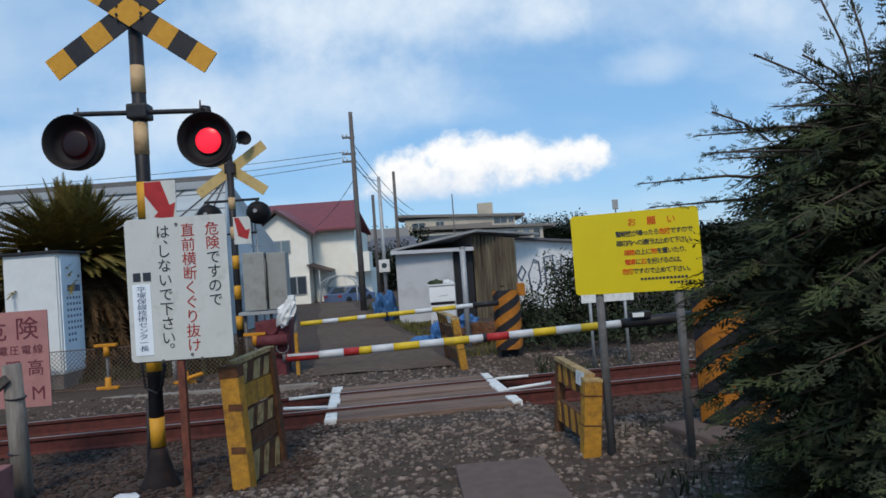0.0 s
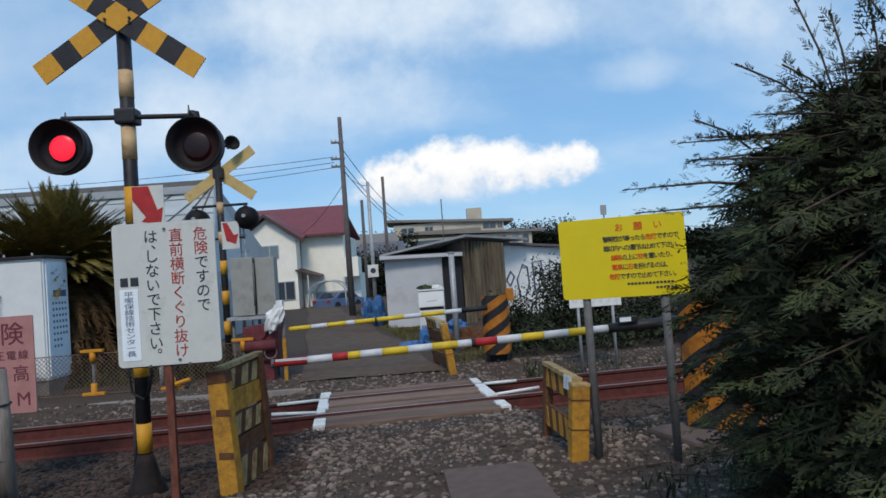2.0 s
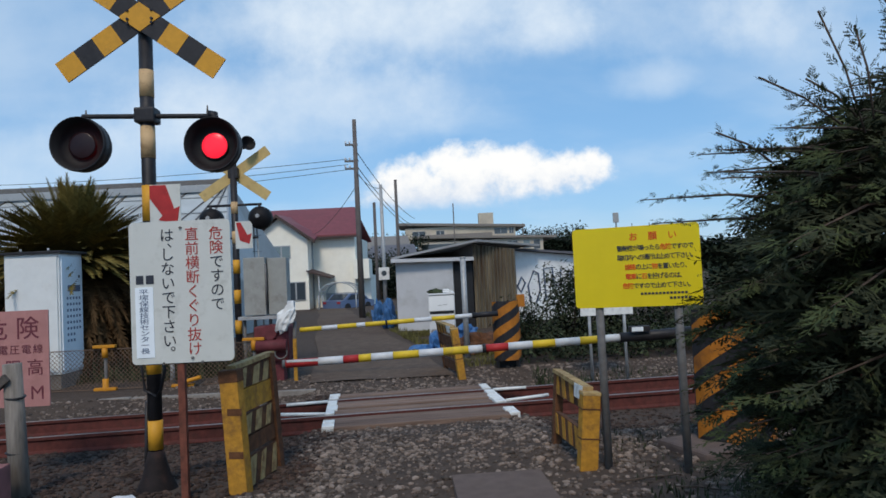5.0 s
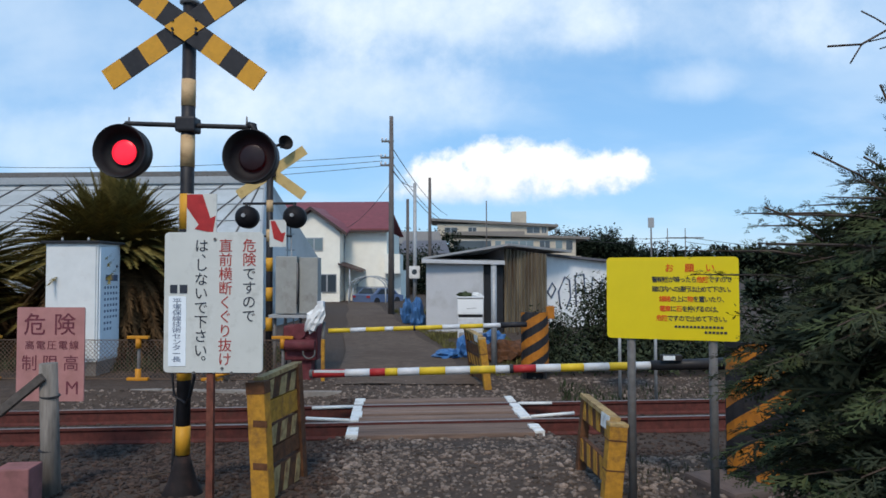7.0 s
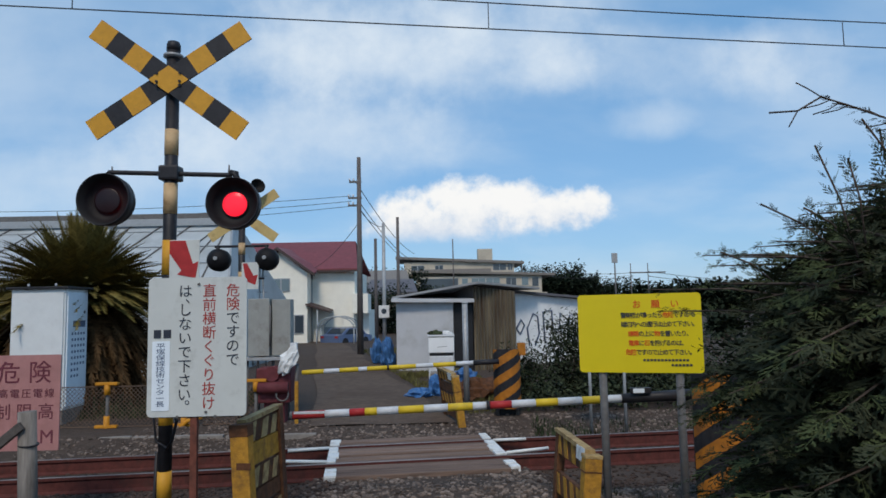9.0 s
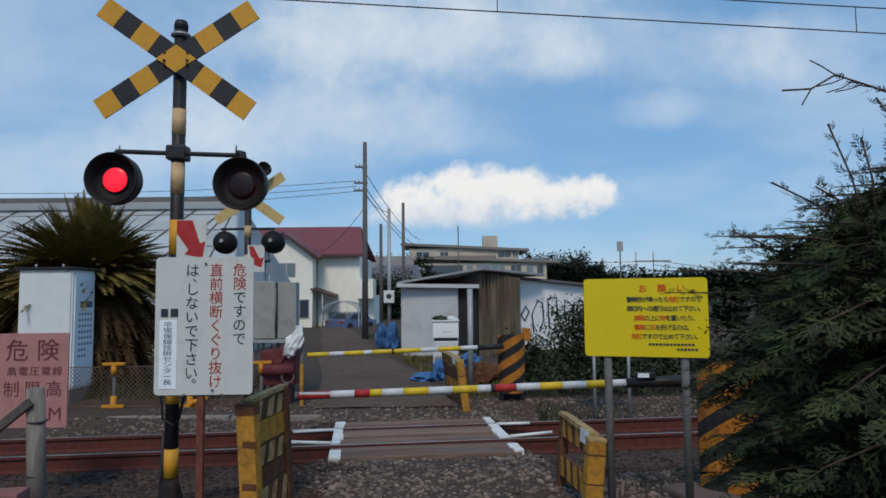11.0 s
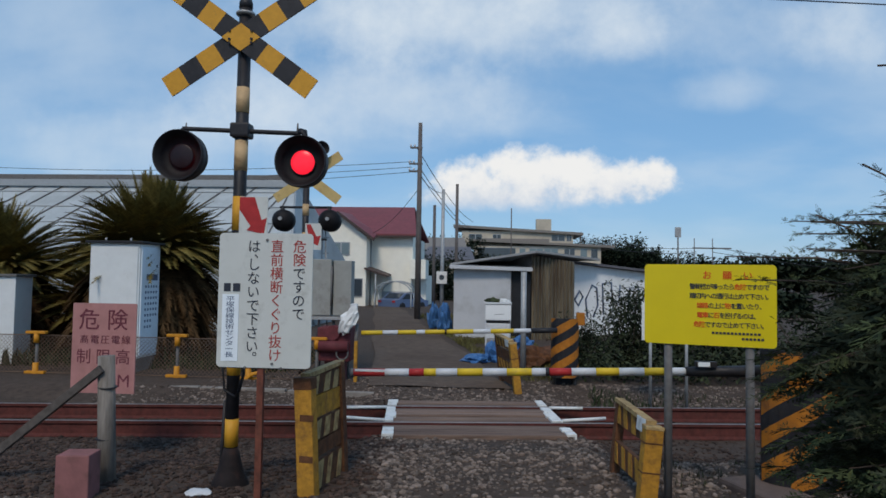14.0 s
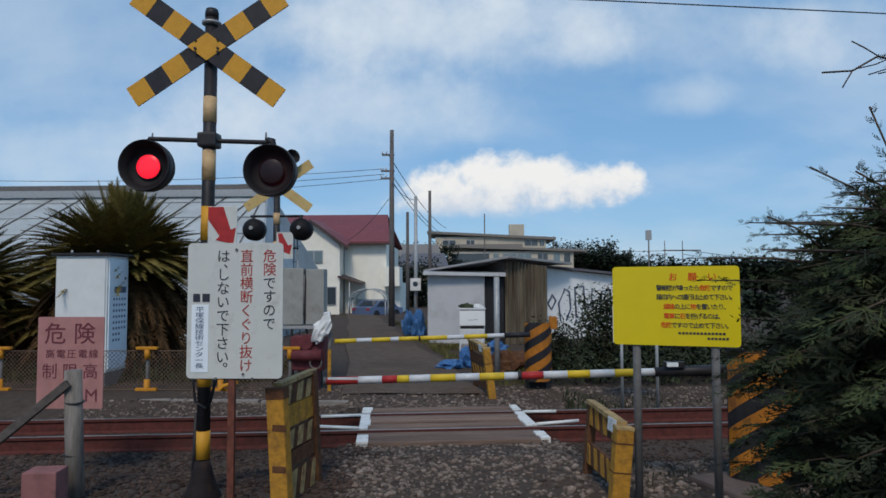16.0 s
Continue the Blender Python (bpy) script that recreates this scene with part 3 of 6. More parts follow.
# ---- loose stones ----
def stone_shapes(n=8):
    out = []
    for k in range(n):
        bm = bmesh.new()
        bmesh.ops.create_icosphere(bm, subdivisions=1, radius=1.0)
        sx, sy, sz = rnd.uniform(0.8, 1.3), rnd.uniform(0.6, 1.0), rnd.uniform(0.45, 0.75)
        for vt in bm.verts:
            q = rnd.uniform(0.72, 1.12)
            vt.co = Vector((vt.co.x * sx * q, vt.co.y * sy * q, vt.co.z * sz * q))
        me = bpy.data.meshes.new("stone")
        bm.to_mesh(me)
        bm.free()
        me.materials.append(M["stone"])
        out.append(me)
    return out


STONES = stone_shapes()
ballast = thing("ballast", "grey-brown crushed stone ballast beside the rails", "gravel", kind="structure")


def stone_spots(count, x0, x1, y0, y1, keep, small=1.0):
    spots = []
    tries = 0
    while len(spots) < count and tries < count * 8:
        tries += 1
        x, y = rnd.uniform(x0, x1), rnd.uniform(y0, y1)
        p = TRACK_INV @ Vector((x, y, 0))
        if abs(abs(p.y) - 0.535) < 0.1 or (-1.2 < p.y < 1.03 and U0 - 0.02 < p.x < U1 + 0.02):
            continue
        if rnd.random() > keep(x, y, p):
            continue
        r = rnd.choice((0.011, 0.015, 0.018, 0.022, 0.026, 0.033)) * rnd.uniform(0.85, 1.4) * small
        spots.append((x, y, ground_z(x, y) + r * 0.12, r))
    return spots


def near_keep(x, y, p):
    worn = math.exp(-((x - 0.75) / 0.75) ** 2) * (0.38 if y > 5.5 else 0.55)
    n = noise.noise((x * 0.9, y * 0.9, 5.0))
    return max(0.08, min(1.0, 0.85 + 0.45 * n - worn)) * (1 - 0.7 * ease(x - 0.25 * (y - 5), 1.7, 2.3))


SPOTS = stone_spots(15500, -5.6, 4.2, 4.1, 7.9, near_keep)
SPOTS += stone_spots(4500, -6.0, 5.5, 7.6, 10.6, lambda x, y, p: 0.9 if abs(p.x) > 1.2 else 0.75)
SPOTS += stone_spots(5200, -4.5, 8.0, 9.9, 11.9, lambda x, y, p: 0.9 if p.x > 1.3 else 0.55, 1.05)
singles = [s for s in SPOTS if -0.6 < s[0] < 0.9 and 5.6 < s[1] < 6.6][:300]
picked = set(singles)


def build_gravel(spots, material):
    shapes = []
    for me in STONES:
        co = np.array([v.co for v in me.vertices])
        fc = np.array([list(f.vertices) for f in me.polygons])
        shapes.append((co, fc))
    allv, allf, base = [], [], 0
    for x, y, z, r in spots:
        co, fc = shapes[rnd.randrange(len(shapes))]
        a = rnd.uniform(0, 6.283)
        c, s = math.cos(a), math.sin(a)
        q = co @ np.array([[c, -s, 0], [s, c, 0], [0, 0, 1]]) * r + (x, y, z)
        allv.append(q)
        allf.append(fc + base)
        base += len(co)
    v, f = np.concatenate(allv), np.concatenate(allf)
    me = bpy.data.meshes.new("gravel")
    me.from_pydata(v.tolist(), [], f.tolist())
    me.materials.append(M[material])
    ob = new("gravel", me)
    ob.parent = ballast
    return tagged(ob, kind="stuff")


def stained(s):
    """Iron dust from the wheels colours the stones along the track, less so on the trodden path. Left of the path the
    darker stones simply reach 1.7 m further out.
    """
    q = TRACK_INV @ Vector((s[0], s[1], 0))
    reach = 1.9 + 0.5 * noise.noise((s[0] * 0.7, s[1] * 0.7, 9.0)) + (1.7 if q.x < -1.0 else 0.0)
    edge = 0.45 * noise.noise((s[0] * 1.3, s[1] * 1.3, 4.0)) + 0.5 * noise.noise((s[0] * 40, s[1] * 40, 2.0))
    return abs(q.y) < reach and not (-1.0 + edge < q.x < 1.45 + edge) and q.y < 1.4


rest = [s for s in SPOTS if s not in picked]
build_gravel([s for s in rest if not stained(s)], "stone")
build_gravel([s for s in rest if stained(s)], "rusty_dark_stone")

tagged(part("concrete_slab", boxb((-0.36, -0.95, -0.05), (0.36, 0.95, 0.022), 0.012, pose(0.93, 4.33, 0.06, 0, 0, 3)), "slab"), "flat grey-brown concrete slab let into the gravel path", "slab", kind="structure")


# ---- the warning signal by the path ----
def striped_pole(parent, x, y, z0, z1, r, marks):
    part("pole", rodb((x, y, z0), (x, y, z1), r, seg=18), "black", parent)
    for a, b, mt in marks:
        part("band", rodb((x, y, a), (x, y, b), r + 0.0025, seg=18), mt, parent)


def crossbuck(parent, cx, y, cz, half, width, a1, a2, thick, main, base, mid):
    for k, ang in enumerate((a1, a2)):
        m = pose(cx, y + 0.014 * k, cz, 0, -ang, 0)
        board = part("crossbuck_board", boxb((-half, -thick / 2, -width / 2), (half, thick / 2, width / 2), 0.003, m), base, parent)
        if mid:
            for s in (-1, 1):
                for f0, f1 in ((0.30, 0.54), (0.77, 1.0)):
                    a, b = sorted((s * half * f0, s * half * f1))
                    part("stripe", boxb((a, -thick / 2 - 0.002, -width / 2 + 0.001), (b, -thick / 2 + 0.002, width / 2 - 0.001), 0, m), main, board)


def flasher(parent, x, y, z, r=0.222, yaw=0.0):
    m = pose(x, y, z, 90, 0, yaw)
    bm = bmesh.new()
    lathe(bm, [(0.05, -0.20), (0.13, -0.18), (0.19, -0.10), (r * 0.98, -0.03), (r, 0.03), (r, 0.10), (r * 0.95, 0.10), (r * 0.84, 0.02), (0.125, -0.005)], 36, m)
    lamp = part("lamp_housing", bm, "lampblack", parent, "round black lamp hood")
    bm = lathe(bmesh.new(), [(r * 0.93, 0.07), (r * 0.975, 0.108), (r * 1.0, 0.108), (r * 1.02, 0.07), (r * 1.0, 0.02)], 36, m, False)
    part("hood_rim", bm, "black", parent)
    return lamp


def turning_lens(x, y, z, r, parent):
    """The red lens of a flashing lamp: a round glass with a glowing face and a dark face, which turns on an upright axis."""
    ob = thing("lens", "", "")
    ob.location = (x, y, z)
    ob.parent = parent
    part("lit_face", lathe(bmesh.new(), [(0.0001, 0.016), (r * 0.6, 0.014), (r * 0.95, 0.004), (r, 0.001)], 32, pose(0, 0, 0, 90, 0, 0)), "lens_lit", ob, "glowing red lens face")
    part("dark_face", lathe(bmesh.new(), [(0.0001, 0.016), (r * 0.6, 0.014), (r * 0.95, 0.006), (r * 1.06, 0.004), (r * 1.06, 0.0015)], 32, pose(0, 0.001, 0, -90, 0, 0)), "lens_dark", ob, "dark face of the lens")
    return ob


signal = thing("crossing_signal", "black and yellow crossing signal with crossbuck and two red flashers", "crossing signal")
PX, PY = -1.912, 5.45
striped_pole(signal, PX, PY, 0.0, 4.29, 0.057, [(3.30, 3.53, "cream"), (2.78, 3.05, "cream"), (2.25, 2.55, "yellow"), (1.6, 1.95, "yellow"), (0.98, 1.15, "yellow"), (0.36, 0.60, "yellow")])
part("cap", lathe(bmesh.new(), [(0.0001, 0.035), (0.05, 0.03), (0.06, 0.0), (0.06, -0.05), (0.02, -0.05)], 20, pose(PX, PY, 4.30)), "black", signal)
part("cap_collar", lathe(bmesh.new(), [(0.05, 0.02), (0.085, 0.01), (0.085, -0.01), (0.05, -0.02)], 20, pose(PX, PY, 4.20)), "steel", signal)
part("base_boot", lathe(bmesh.new(), [(0.17, 0.0), (0.165, 0.04), (0.115, 0.15), (0.08, 0.28), (0.062, 0.36)], 22, pose(PX, PY, -0.01)), "boot", signal, "black conical boot at the foot of the pole")
crossbuck(signal, PX, PY - 0.095, 3.955, 0.80, 0.195, -35.8, 34.0, 0.012, "yellow", "black", True)
rh = poly(bmesh.new(), [(PX - 0.175, PY - 0.106, 3.957), (PX, PY - 0.106, 3.83), (PX + 0.175, PY - 0.106, 3.953), (PX, PY - 0.106, 4.08)], (0, 0.012, 0))
part("centre_plate", rh, "yellow", signal, "yellow diamond plate at the crossing of the boards")
for sx in (-0.10, 0.10):
    for dz2 in (-0.055, -0.02, 0.055):
        part("bolt", rodb((PX + sx, PY - 0.106, 3.955 + dz2), (PX + sx, PY - 0.118, 3.955 + dz2), 0.012, seg=8), "black", signal)
part("clamp", rodb((PX, PY, 3.90), (PX, PY, 4.0), 0.075), "black", signal)
arm = bmesh.new()
rod(arm, (PX - 0.54, PY - 0.01, 3.157), (PX + 0.53, PY - 0.01, 3.118), 0.021)
part("lamp_arm", arm, "black", signal)
part("arm_clamp", boxb((PX - 0.085, PY - 0.08, 3.075), (PX + 0.085, PY + 0.08, 3.205), 0.02), "black", signal)
LAMPS = ((PX - 0.490, 2.888), (PX + 0.596, 2.842))
for k, (lx, lz) in enumerate(LAMPS):
    flasher(signal, lx, PY - 0.10, lz)
    sx = -1 if k == 0 else 1
    ax = PX + sx * 0.53
    part("lamp_bracket", tube(bmesh.new(), [(ax, PY - 0.01, 3.135), (ax + sx * 0.04, PY - 0.02, 3.13), (lx, PY - 0.02, lz + 0.2), (lx, PY - 0.03, lz)], 0.032, 10), "black", signal)
    part("bracket_pin", rodb((ax - sx * 0.02, PY - 0.01, 3.12), (ax - sx * 0.02, PY - 0.01, 3.21), 0.012, 0.006, 8), "dull_steel", signal)
LENSES = [turning_lens(lx, PY - 0.115, lz, 0.105, signal) for lx, lz in LAMPS]
part("cable", tube(bmesh.new(), [(PX + 0.07, PY - 0.02, 1.15), (PX + 0.13, PY - 0.10, 1.02), (PX + 0.09, PY - 0.09, 0.86), (PX + 0.04, PY - 0.06, 0.80), (PX - 0.05, PY - 0.07, 0.86), (PX - 0.085, PY - 0.04, 1.05), (PX - 0.075, PY, 1.2)], 0.014), "black", signal, "looped black cable")
part("conduit", rodb((PX - 0.10, PY + 0.02, 0.0), (PX - 0.075, PY + 0.02, 0.75), 0.016, seg=8), "black", signal)
arrow = part("arrow_plate", boxb((PX + 0.03, PY - 0.07, 2.12), (PX + 0.285, PY - 0.06, 2.545), 0.002), "white_plate", signal, "white plate with a fat red arrow")
ar = poly(bmesh.new(), [(PX + a, PY - 0.074, z) for a, z in ((0.032, 2.54), (0.165, 2.54), (0.232, 2.34), (0.278, 2.36), (0.255, 2.215), (0.10, 2.25), (0.135, 2.285), (0.032, 2.43))], (0, 0.006, 0))
part("red_arrow", ar, "red", arrow)

signal.matrix_basis = Matrix.Translation((PX, PY, 0)) @ Matrix.Rotation(radians(0.3), 4, "Y") @ Matrix.Translation((-PX, -PY, 0))


# ---- white notice on its brown post ----
notice = thing("warning_sign", "white enamel warning sign with red and black lettering, brown post", "warning sign", (-1.507, 5.05, 1.652))
part("plate", poly(bmesh.new(), [(a, 0, b) for a, b in rounded(0.785, 1.10, 0.035)], (0, 0.012, 0)), "white_plate", notice)
sz = 0.092


def column(text, x, top, pitch, size=sz, sq=1.0):
    return [(c, x, top - i * pitch, size, sq) for i, c in enumerate(text)]


c1 = column("危険ですので", 0.283, 0.435, 0.110, 0.112)
c2 = column("直前横断くぐり抜け", 0.095, 0.435, 0.111, 0.112)
lettering(c1[:2] + c2, "red_ink", notice)
c3 = column("は", -0.098, 0.435, 0.1, 0.112) + [("、", -0.045, 0.385, 0.112, 1)] + column("しないで下さい", -0.098, 0.285, 0.1115, 0.112) + [("。", -0.04, -0.415, 0.112, 1)]
lettering(c1[2:] + c3, "ink", notice)
for a, b, c, d in ((-0.345, -0.288, 0.07, 0.136), (-0.268, -0.208, 0.07, 0.136)):
    part("mark_bar", boxb((a, -0.004, c), (b, 0.0, d)), "ink", notice)
lab = part("office_label", boxb((-0.355, -0.0045, -0.50), (-0.215, 0.002, 0.045)), "label_white", notice, "white paper label with small lettering")
lettering(column("平塚保線技術センター長", -0.287, 0.005, 0.0455, 0.048, 1.6), "ink_blue", lab, -0.0055)
for bx, bz in ((0.01, 0.495), (0.075, -0.515), (-0.15, -0.55), (0.15, -0.55)):
    part("bolt", rodb((bx, -0.012, bz), (bx, 0.0, bz), 0.011, seg=8), "dull_steel", notice)
part("post", boxb((-0.055, 0.014, -1.66), (0.0, 0.06, 0.50), 0.004), "brown_post", notice, "rusty brown steel angle post")
part("bracket", boxb((-0.30, 0.014, -0.56), (0.30, 0.05, -0.52), 0.004), "black", notice)


# ---- yellow notice on two steel posts ----
ynotice = thing("notice_board", "bright yellow notice board with red and black lettering, steel posts", "notice board", (1.622, 5.385, 1.674), rz=-18.5)
YW, YH = 0.99, 0.652
part("plate", poly(bmesh.new(), [(a + YW / 2, 0, b) for a, b in rounded(YW, YH, 0.03)], (0, 0.012, 0)), "sign_yellow", ynotice)


def line(text, x0, z, size, step, red=()):
    k, r = [], []
    for i, c in enumerate(text):
        (r if i in red else k).append((c, x0 + i * step, z, size, 0.95))
    return k, r


L = [line("警報機が鳴ったら危険ですので", 0.375, 0.145, 0.050, 0.0418, (8, 9)), line("踏切内への通行は止めて下さい。", 0.375, 0.070, 0.050, 0.0402), line("線路の上に物を置いたり、", 0.43, -0.008, 0.050, 0.0418, (0, 1, 5)),
     line("電車に石を投げるのは、", 0.43, -0.085, 0.050, 0.0418, (0, 1, 3)), line("危険ですので止めて下さい。", 0.405, -0.160, 0.050, 0.0418, (0, 1))]
lettering(sum((a for a, _ in L), []), "ink", ynotice, heavy=0.0007)
lettering(sum((b for _, b in L), []) + [("お", 0.485, 0.235, 0.072, 1), ("願", 0.635, 0.235, 0.072, 1), ("い", 0.785, 0.235, 0.072, 1)], "bright_red", ynotice, heavy=0.0007)
for a, b, z in ((0.52, 0.90, -0.222), (0.74, 0.915, -0.262)):
    for i in range(int((b - a) / 0.028)):
        part("small_print_bar", boxb((a + i * 0.028, -0.004, z - 0.009), (a + i * 0.028 + 0.02, 0.0, z + 0.009)), "ink", ynotice)
for px in (0.185, 0.80):
    part("post", rodb((px, 0.045, -1.70), (px, 0.045, 0.25), 0.033), "dull_steel", ynotice, "grey steel post")
    part("clamp", boxb((px - 0.05, 0.008, -0.2), (px + 0.05, 0.03, -0.16)), "dull_steel", ynotice)


# ---- striped guard fences at the path's edges ----
def guard_fence(name, label, at, rz, lean, length, h, post_w, boards):
    """A battered board fence: a boxed end post, a far post, and boards of which the striped ones carry slanting bars of flaked paint."""
    ob = thing(name, label, "guard fence", at, "guard fences by the path")
    ob.rotation_euler = (0, radians(lean), radians(rz))
    tall = h > 0.9
    part("end_post", boxb((-post_w / 2, -0.05, -0.15), (post_w / 2, 0.06, h - 0.05), 0.01), "crate_yellow", ob, "thick yellow end post")
    if tall:
        part("post_cap", boxb((-post_w / 2 - 0.004, -0.054, h - 0.14), (post_w / 2 + 0.004, 0.064, h - 0.04), 0.008), "crate_wood", ob, "dark stained cap of the post")
        for z in (0.30 * h, 0.62 * h):
            bm = boxb((-post_w / 2 + 0.012, -0.0535, z), (post_w / 2 - 0.02, -0.049, z + 0.055), 0.002, pose(0, 0, 0, 0, 3, 0))
            part("scuffed_patch", bm, "crate_wood", ob, "dark scuffed patch of worn paint")
    else:
        part("post_cap", boxb((-post_w / 2 - 0.003, -0.053, h - 0.075), (post_w / 2 + 0.003, 0.063, h - 0.045), 0.006), "crate_cream", ob, "pale flaked top of the post")
        for z in (0.28, 0.52):
            part("strap", boxb((-post_w / 2 - 0.003, -0.053, z), (post_w / 2 + 0.003, 0.06, z + 0.012), 0.002), "crate_wood", ob)
    part("far_post", boxb((-0.04, length - 0.09, -0.2), (0.04, length, h), 0.006), "crate_wood", ob)
    jit = random.Random(int(length * 100))
    for z0, z1, look_of in boards:
        base = "crate_yellow" if look_of == "plain" else "crate_wood"
        dz1 = jit.uniform(-0.012, 0.012)
        bm = poly(bmesh.new(), [(-0.03, 0.06, z0), (-0.03, length - 0.02, z0 + dz1), (-0.03, length + jit.uniform(-0.02, 0.02), z1 + dz1), (-0.03, 0.06, z1)], (0.045, 0, 0))
        rail = part("board", bm, base, ob, "stained board with slanting stripes" if look_of == "striped" else "unstriped stained strip along the fence side")
        if look_of != "striped":
            continue
        y = 0.10
        while y < length - 0.1:
            sl, w = (z1 - z0) * 0.35, jit.uniform(0.085, 0.12)
            a, b = y, min(y + w, length - 0.03 - sl)
            if b > a + 0.02:
                for xs, lift in ((-0.034, 0.006), (0.0135, 0.005)):
                    bm = poly(bmesh.new(), [(xs, a, z0 + 0.006), (xs, b, z0 + 0.004), (xs, b + sl, z1 - 0.004), (xs, a + sl, z1 - jit.uniform(0.004, 0.02))], (lift, 0, 0))
                    part("stripe", bm, "crate_cream" if tall else "crate_yellow", rail)
            y += jit.uniform(0.20, 0.235)
    top = poly(bmesh.new(), [(-0.05, 0.03, h - 0.05), (-0.05, length, h - 0.02), (-0.05, length, h + 0.015), (-0.05, 0.03, h - 0.012)], (0.085, 0, 0))
    part("top_rail", top, "crate_cream", ob, "weathered top rail with flaking paint")
    if not tall:
        part("worn_patch", boxb((-0.054, 0.05, h - 0.13), (-0.034, length * 0.28, h - 0.012), 0.003), "white_paint", ob, "patch of flaking white paint")
    return ob


# TALL's dark entry is an added brown board where the fence stands open
TALL = ((0.03, 0.27, "striped"), (0.30, 0.43, "dark"), (0.45, 0.62, "striped"), (0.635, 0.82, "plain"), (0.83, 1.0, "striped"))
LOW = ((0.14, 0.33, "striped"), (0.50, 0.68, "striped"))
guard_fence("guard_fence", "tall battered yellow and black guard fence by the signal pole", (-1.150, 5.22, 0.0), -10, -3.4, 0.78, 1.05, 0.155, TALL)
guard_fence("guard_fence", "low worn yellow and black guard fence beside the notice board", (1.635, 5.38, 0.0), 6, 5.5, 0.95, 0.71, 0.15, LOW)


# ---- the lowered barrier ----
barrier = thing("crossing_barrier", "lowered striped barrier pole in white, yellow and red across the path", "barrier")
BA, BB = Vector((-1.02, 6.33, 0.898)), Vector((2.24, 6.33, 0.992))
segs = [(-1.02, -0.70, "red"), (-0.70, -0.46, "bar_white"), (-0.46, -0.31, "red"), (-0.31, -0.19, "bar_yellow"), (-0.19, 0.02, "bar_white"), (0.02, 0.27, "bar_yellow"), (0.27, 0.505, "bar_white"), (0.505, 0.75, "bar_yellow"), (0.75, 0.885, "bar_white"),
        (0.885, 0.92, "black"), (0.92, 1.135, "red"), (1.135, 1.37, "bar_white"), (1.37, 1.59, "bar_yellow"), (1.59, 1.83, "bar_white"), (1.83, 2.04, "bar_yellow"), (2.04, 2.24, "bar_white")]


def on_bar(x):
    return BA + (BB - BA) * ((x + 1.02) / 3.26)


for a, b, mt in segs:
    part("bar_section", rodb(on_bar(a), on_bar(b), 0.038 if mt != "black" else 0.043, seg=16), mt, barrier)
part("tip_cap", rodb(on_bar(-1.045), on_bar(-1.015), 0.042, seg=16), "dull_steel", barrier)
part("tip_strip", boxb((-1.0, 6.29, 0.917), (-0.70, 6.31, 0.938)), "bar_white", barrier)
part("bar_sleeve", rodb(on_bar(2.22), on_bar(3.05), 0.046, 0.06), "black", barrier, "dark sleeve of the barrier arm")
part("tag_box", boxb((2.30, 6.25, 1.045), (2.50, 6.30, 1.10), 0.006), "black", barrier)
part("tag", boxb((2.32, 6.244, 1.052), (2.43, 6.252, 1.093)), "label_white", barrier)
part("machine", boxb((3.0, 6.12, 0.25), (3.35, 6.52, 1.12), 0.03), "black", barrier, "black barrier machine housing")
part("machine_foot", boxb((3.08, 6.20, -0.05), (3.28, 6.44, 0.26), 0.01), "dull_steel", barrier)
part("counterweight", rodb((3.3, 6.33, 1.0), (3.6, 6.33, 1.02), 0.05), "black", barrier)


def hazard_guard(label, at, rz, w, h, pitch, rise, group="striped barrier guards"):
    """A half-round sheet guard with slanting stripes."""
    ob = thing("hazard_guard", label, "hazard guard", at, group, rz=rz)
    m = 10
    for i in range(m):
        t0, t1 = i / m, (i + 1) / m
        a0, a1 = t0 * 2.6 - 1.3, t1 * 2.6 - 1.3
        p0, p1 = (math.sin(a0) * w / 2, -math.cos(a0) * w * 0.42), (math.sin(a1) * w / 2, -math.cos(a1) * w * 0.42)
        pan = part("panel", poly(bmesh.new(), [(p0[0], p0[1], 0.08), (p1[0], p1[1], 0.08), (p1[0], p1[1], h), (p0[0], p0[1], h)], (0, 0.02, 0)), "black", ob)
        for k in range(-4, 7):
            za, zb = k * pitch + 0.10 + t0 * rise, k * pitch + 0.10 + t1 * rise
            th = pitch * 0.5
            ta, tb = min(za + th, h - 0.004), min(zb + th, h - 0.004)
            za, zb = max(za, 0.085), max(zb, 0.085)
            if ta < za + 0.01 or tb < zb + 0.01:
                continue
            bm = poly(bmesh.new(), [(p0[0], p0[1] - 0.003, za), (p1[0], p1[1] - 0.003, zb), (p1[0], p1[1] - 0.003, tb), (p0[0], p0[1] - 0.003, ta)], (0, 0.006, 0))
            part("stripe", bm, "orange", pan)
    for sx in (-0.35, 0.35):
        part("leg", rodb((sx * w, 0.0, -0.06), (sx * w, 0.0, h * 0.9), 0.03, seg=8), "dull_steel", ob)
    part("lug", boxb((w * 0.40, -0.1, h - 0.12), (w * 0.40 + 0.14, 0.02, h + 0.10), 0.01), "orange", ob)
    return ob


hazard_guard("orange and black striped guard around the barrier machine, under the conifer", (3.12, 5.98, 0.0), 0, 0.74, 1.27, 0.29, 0.62)
tagged(part("footing", boxb((-0.22, -0.32, -0.1), (0.22, 0.32, 0.13), 0.03, pose(2.72, 5.75, -0.03, 0, 0, 20)), "slab"), "low grey concrete footing block at the tree's edge", "footing")


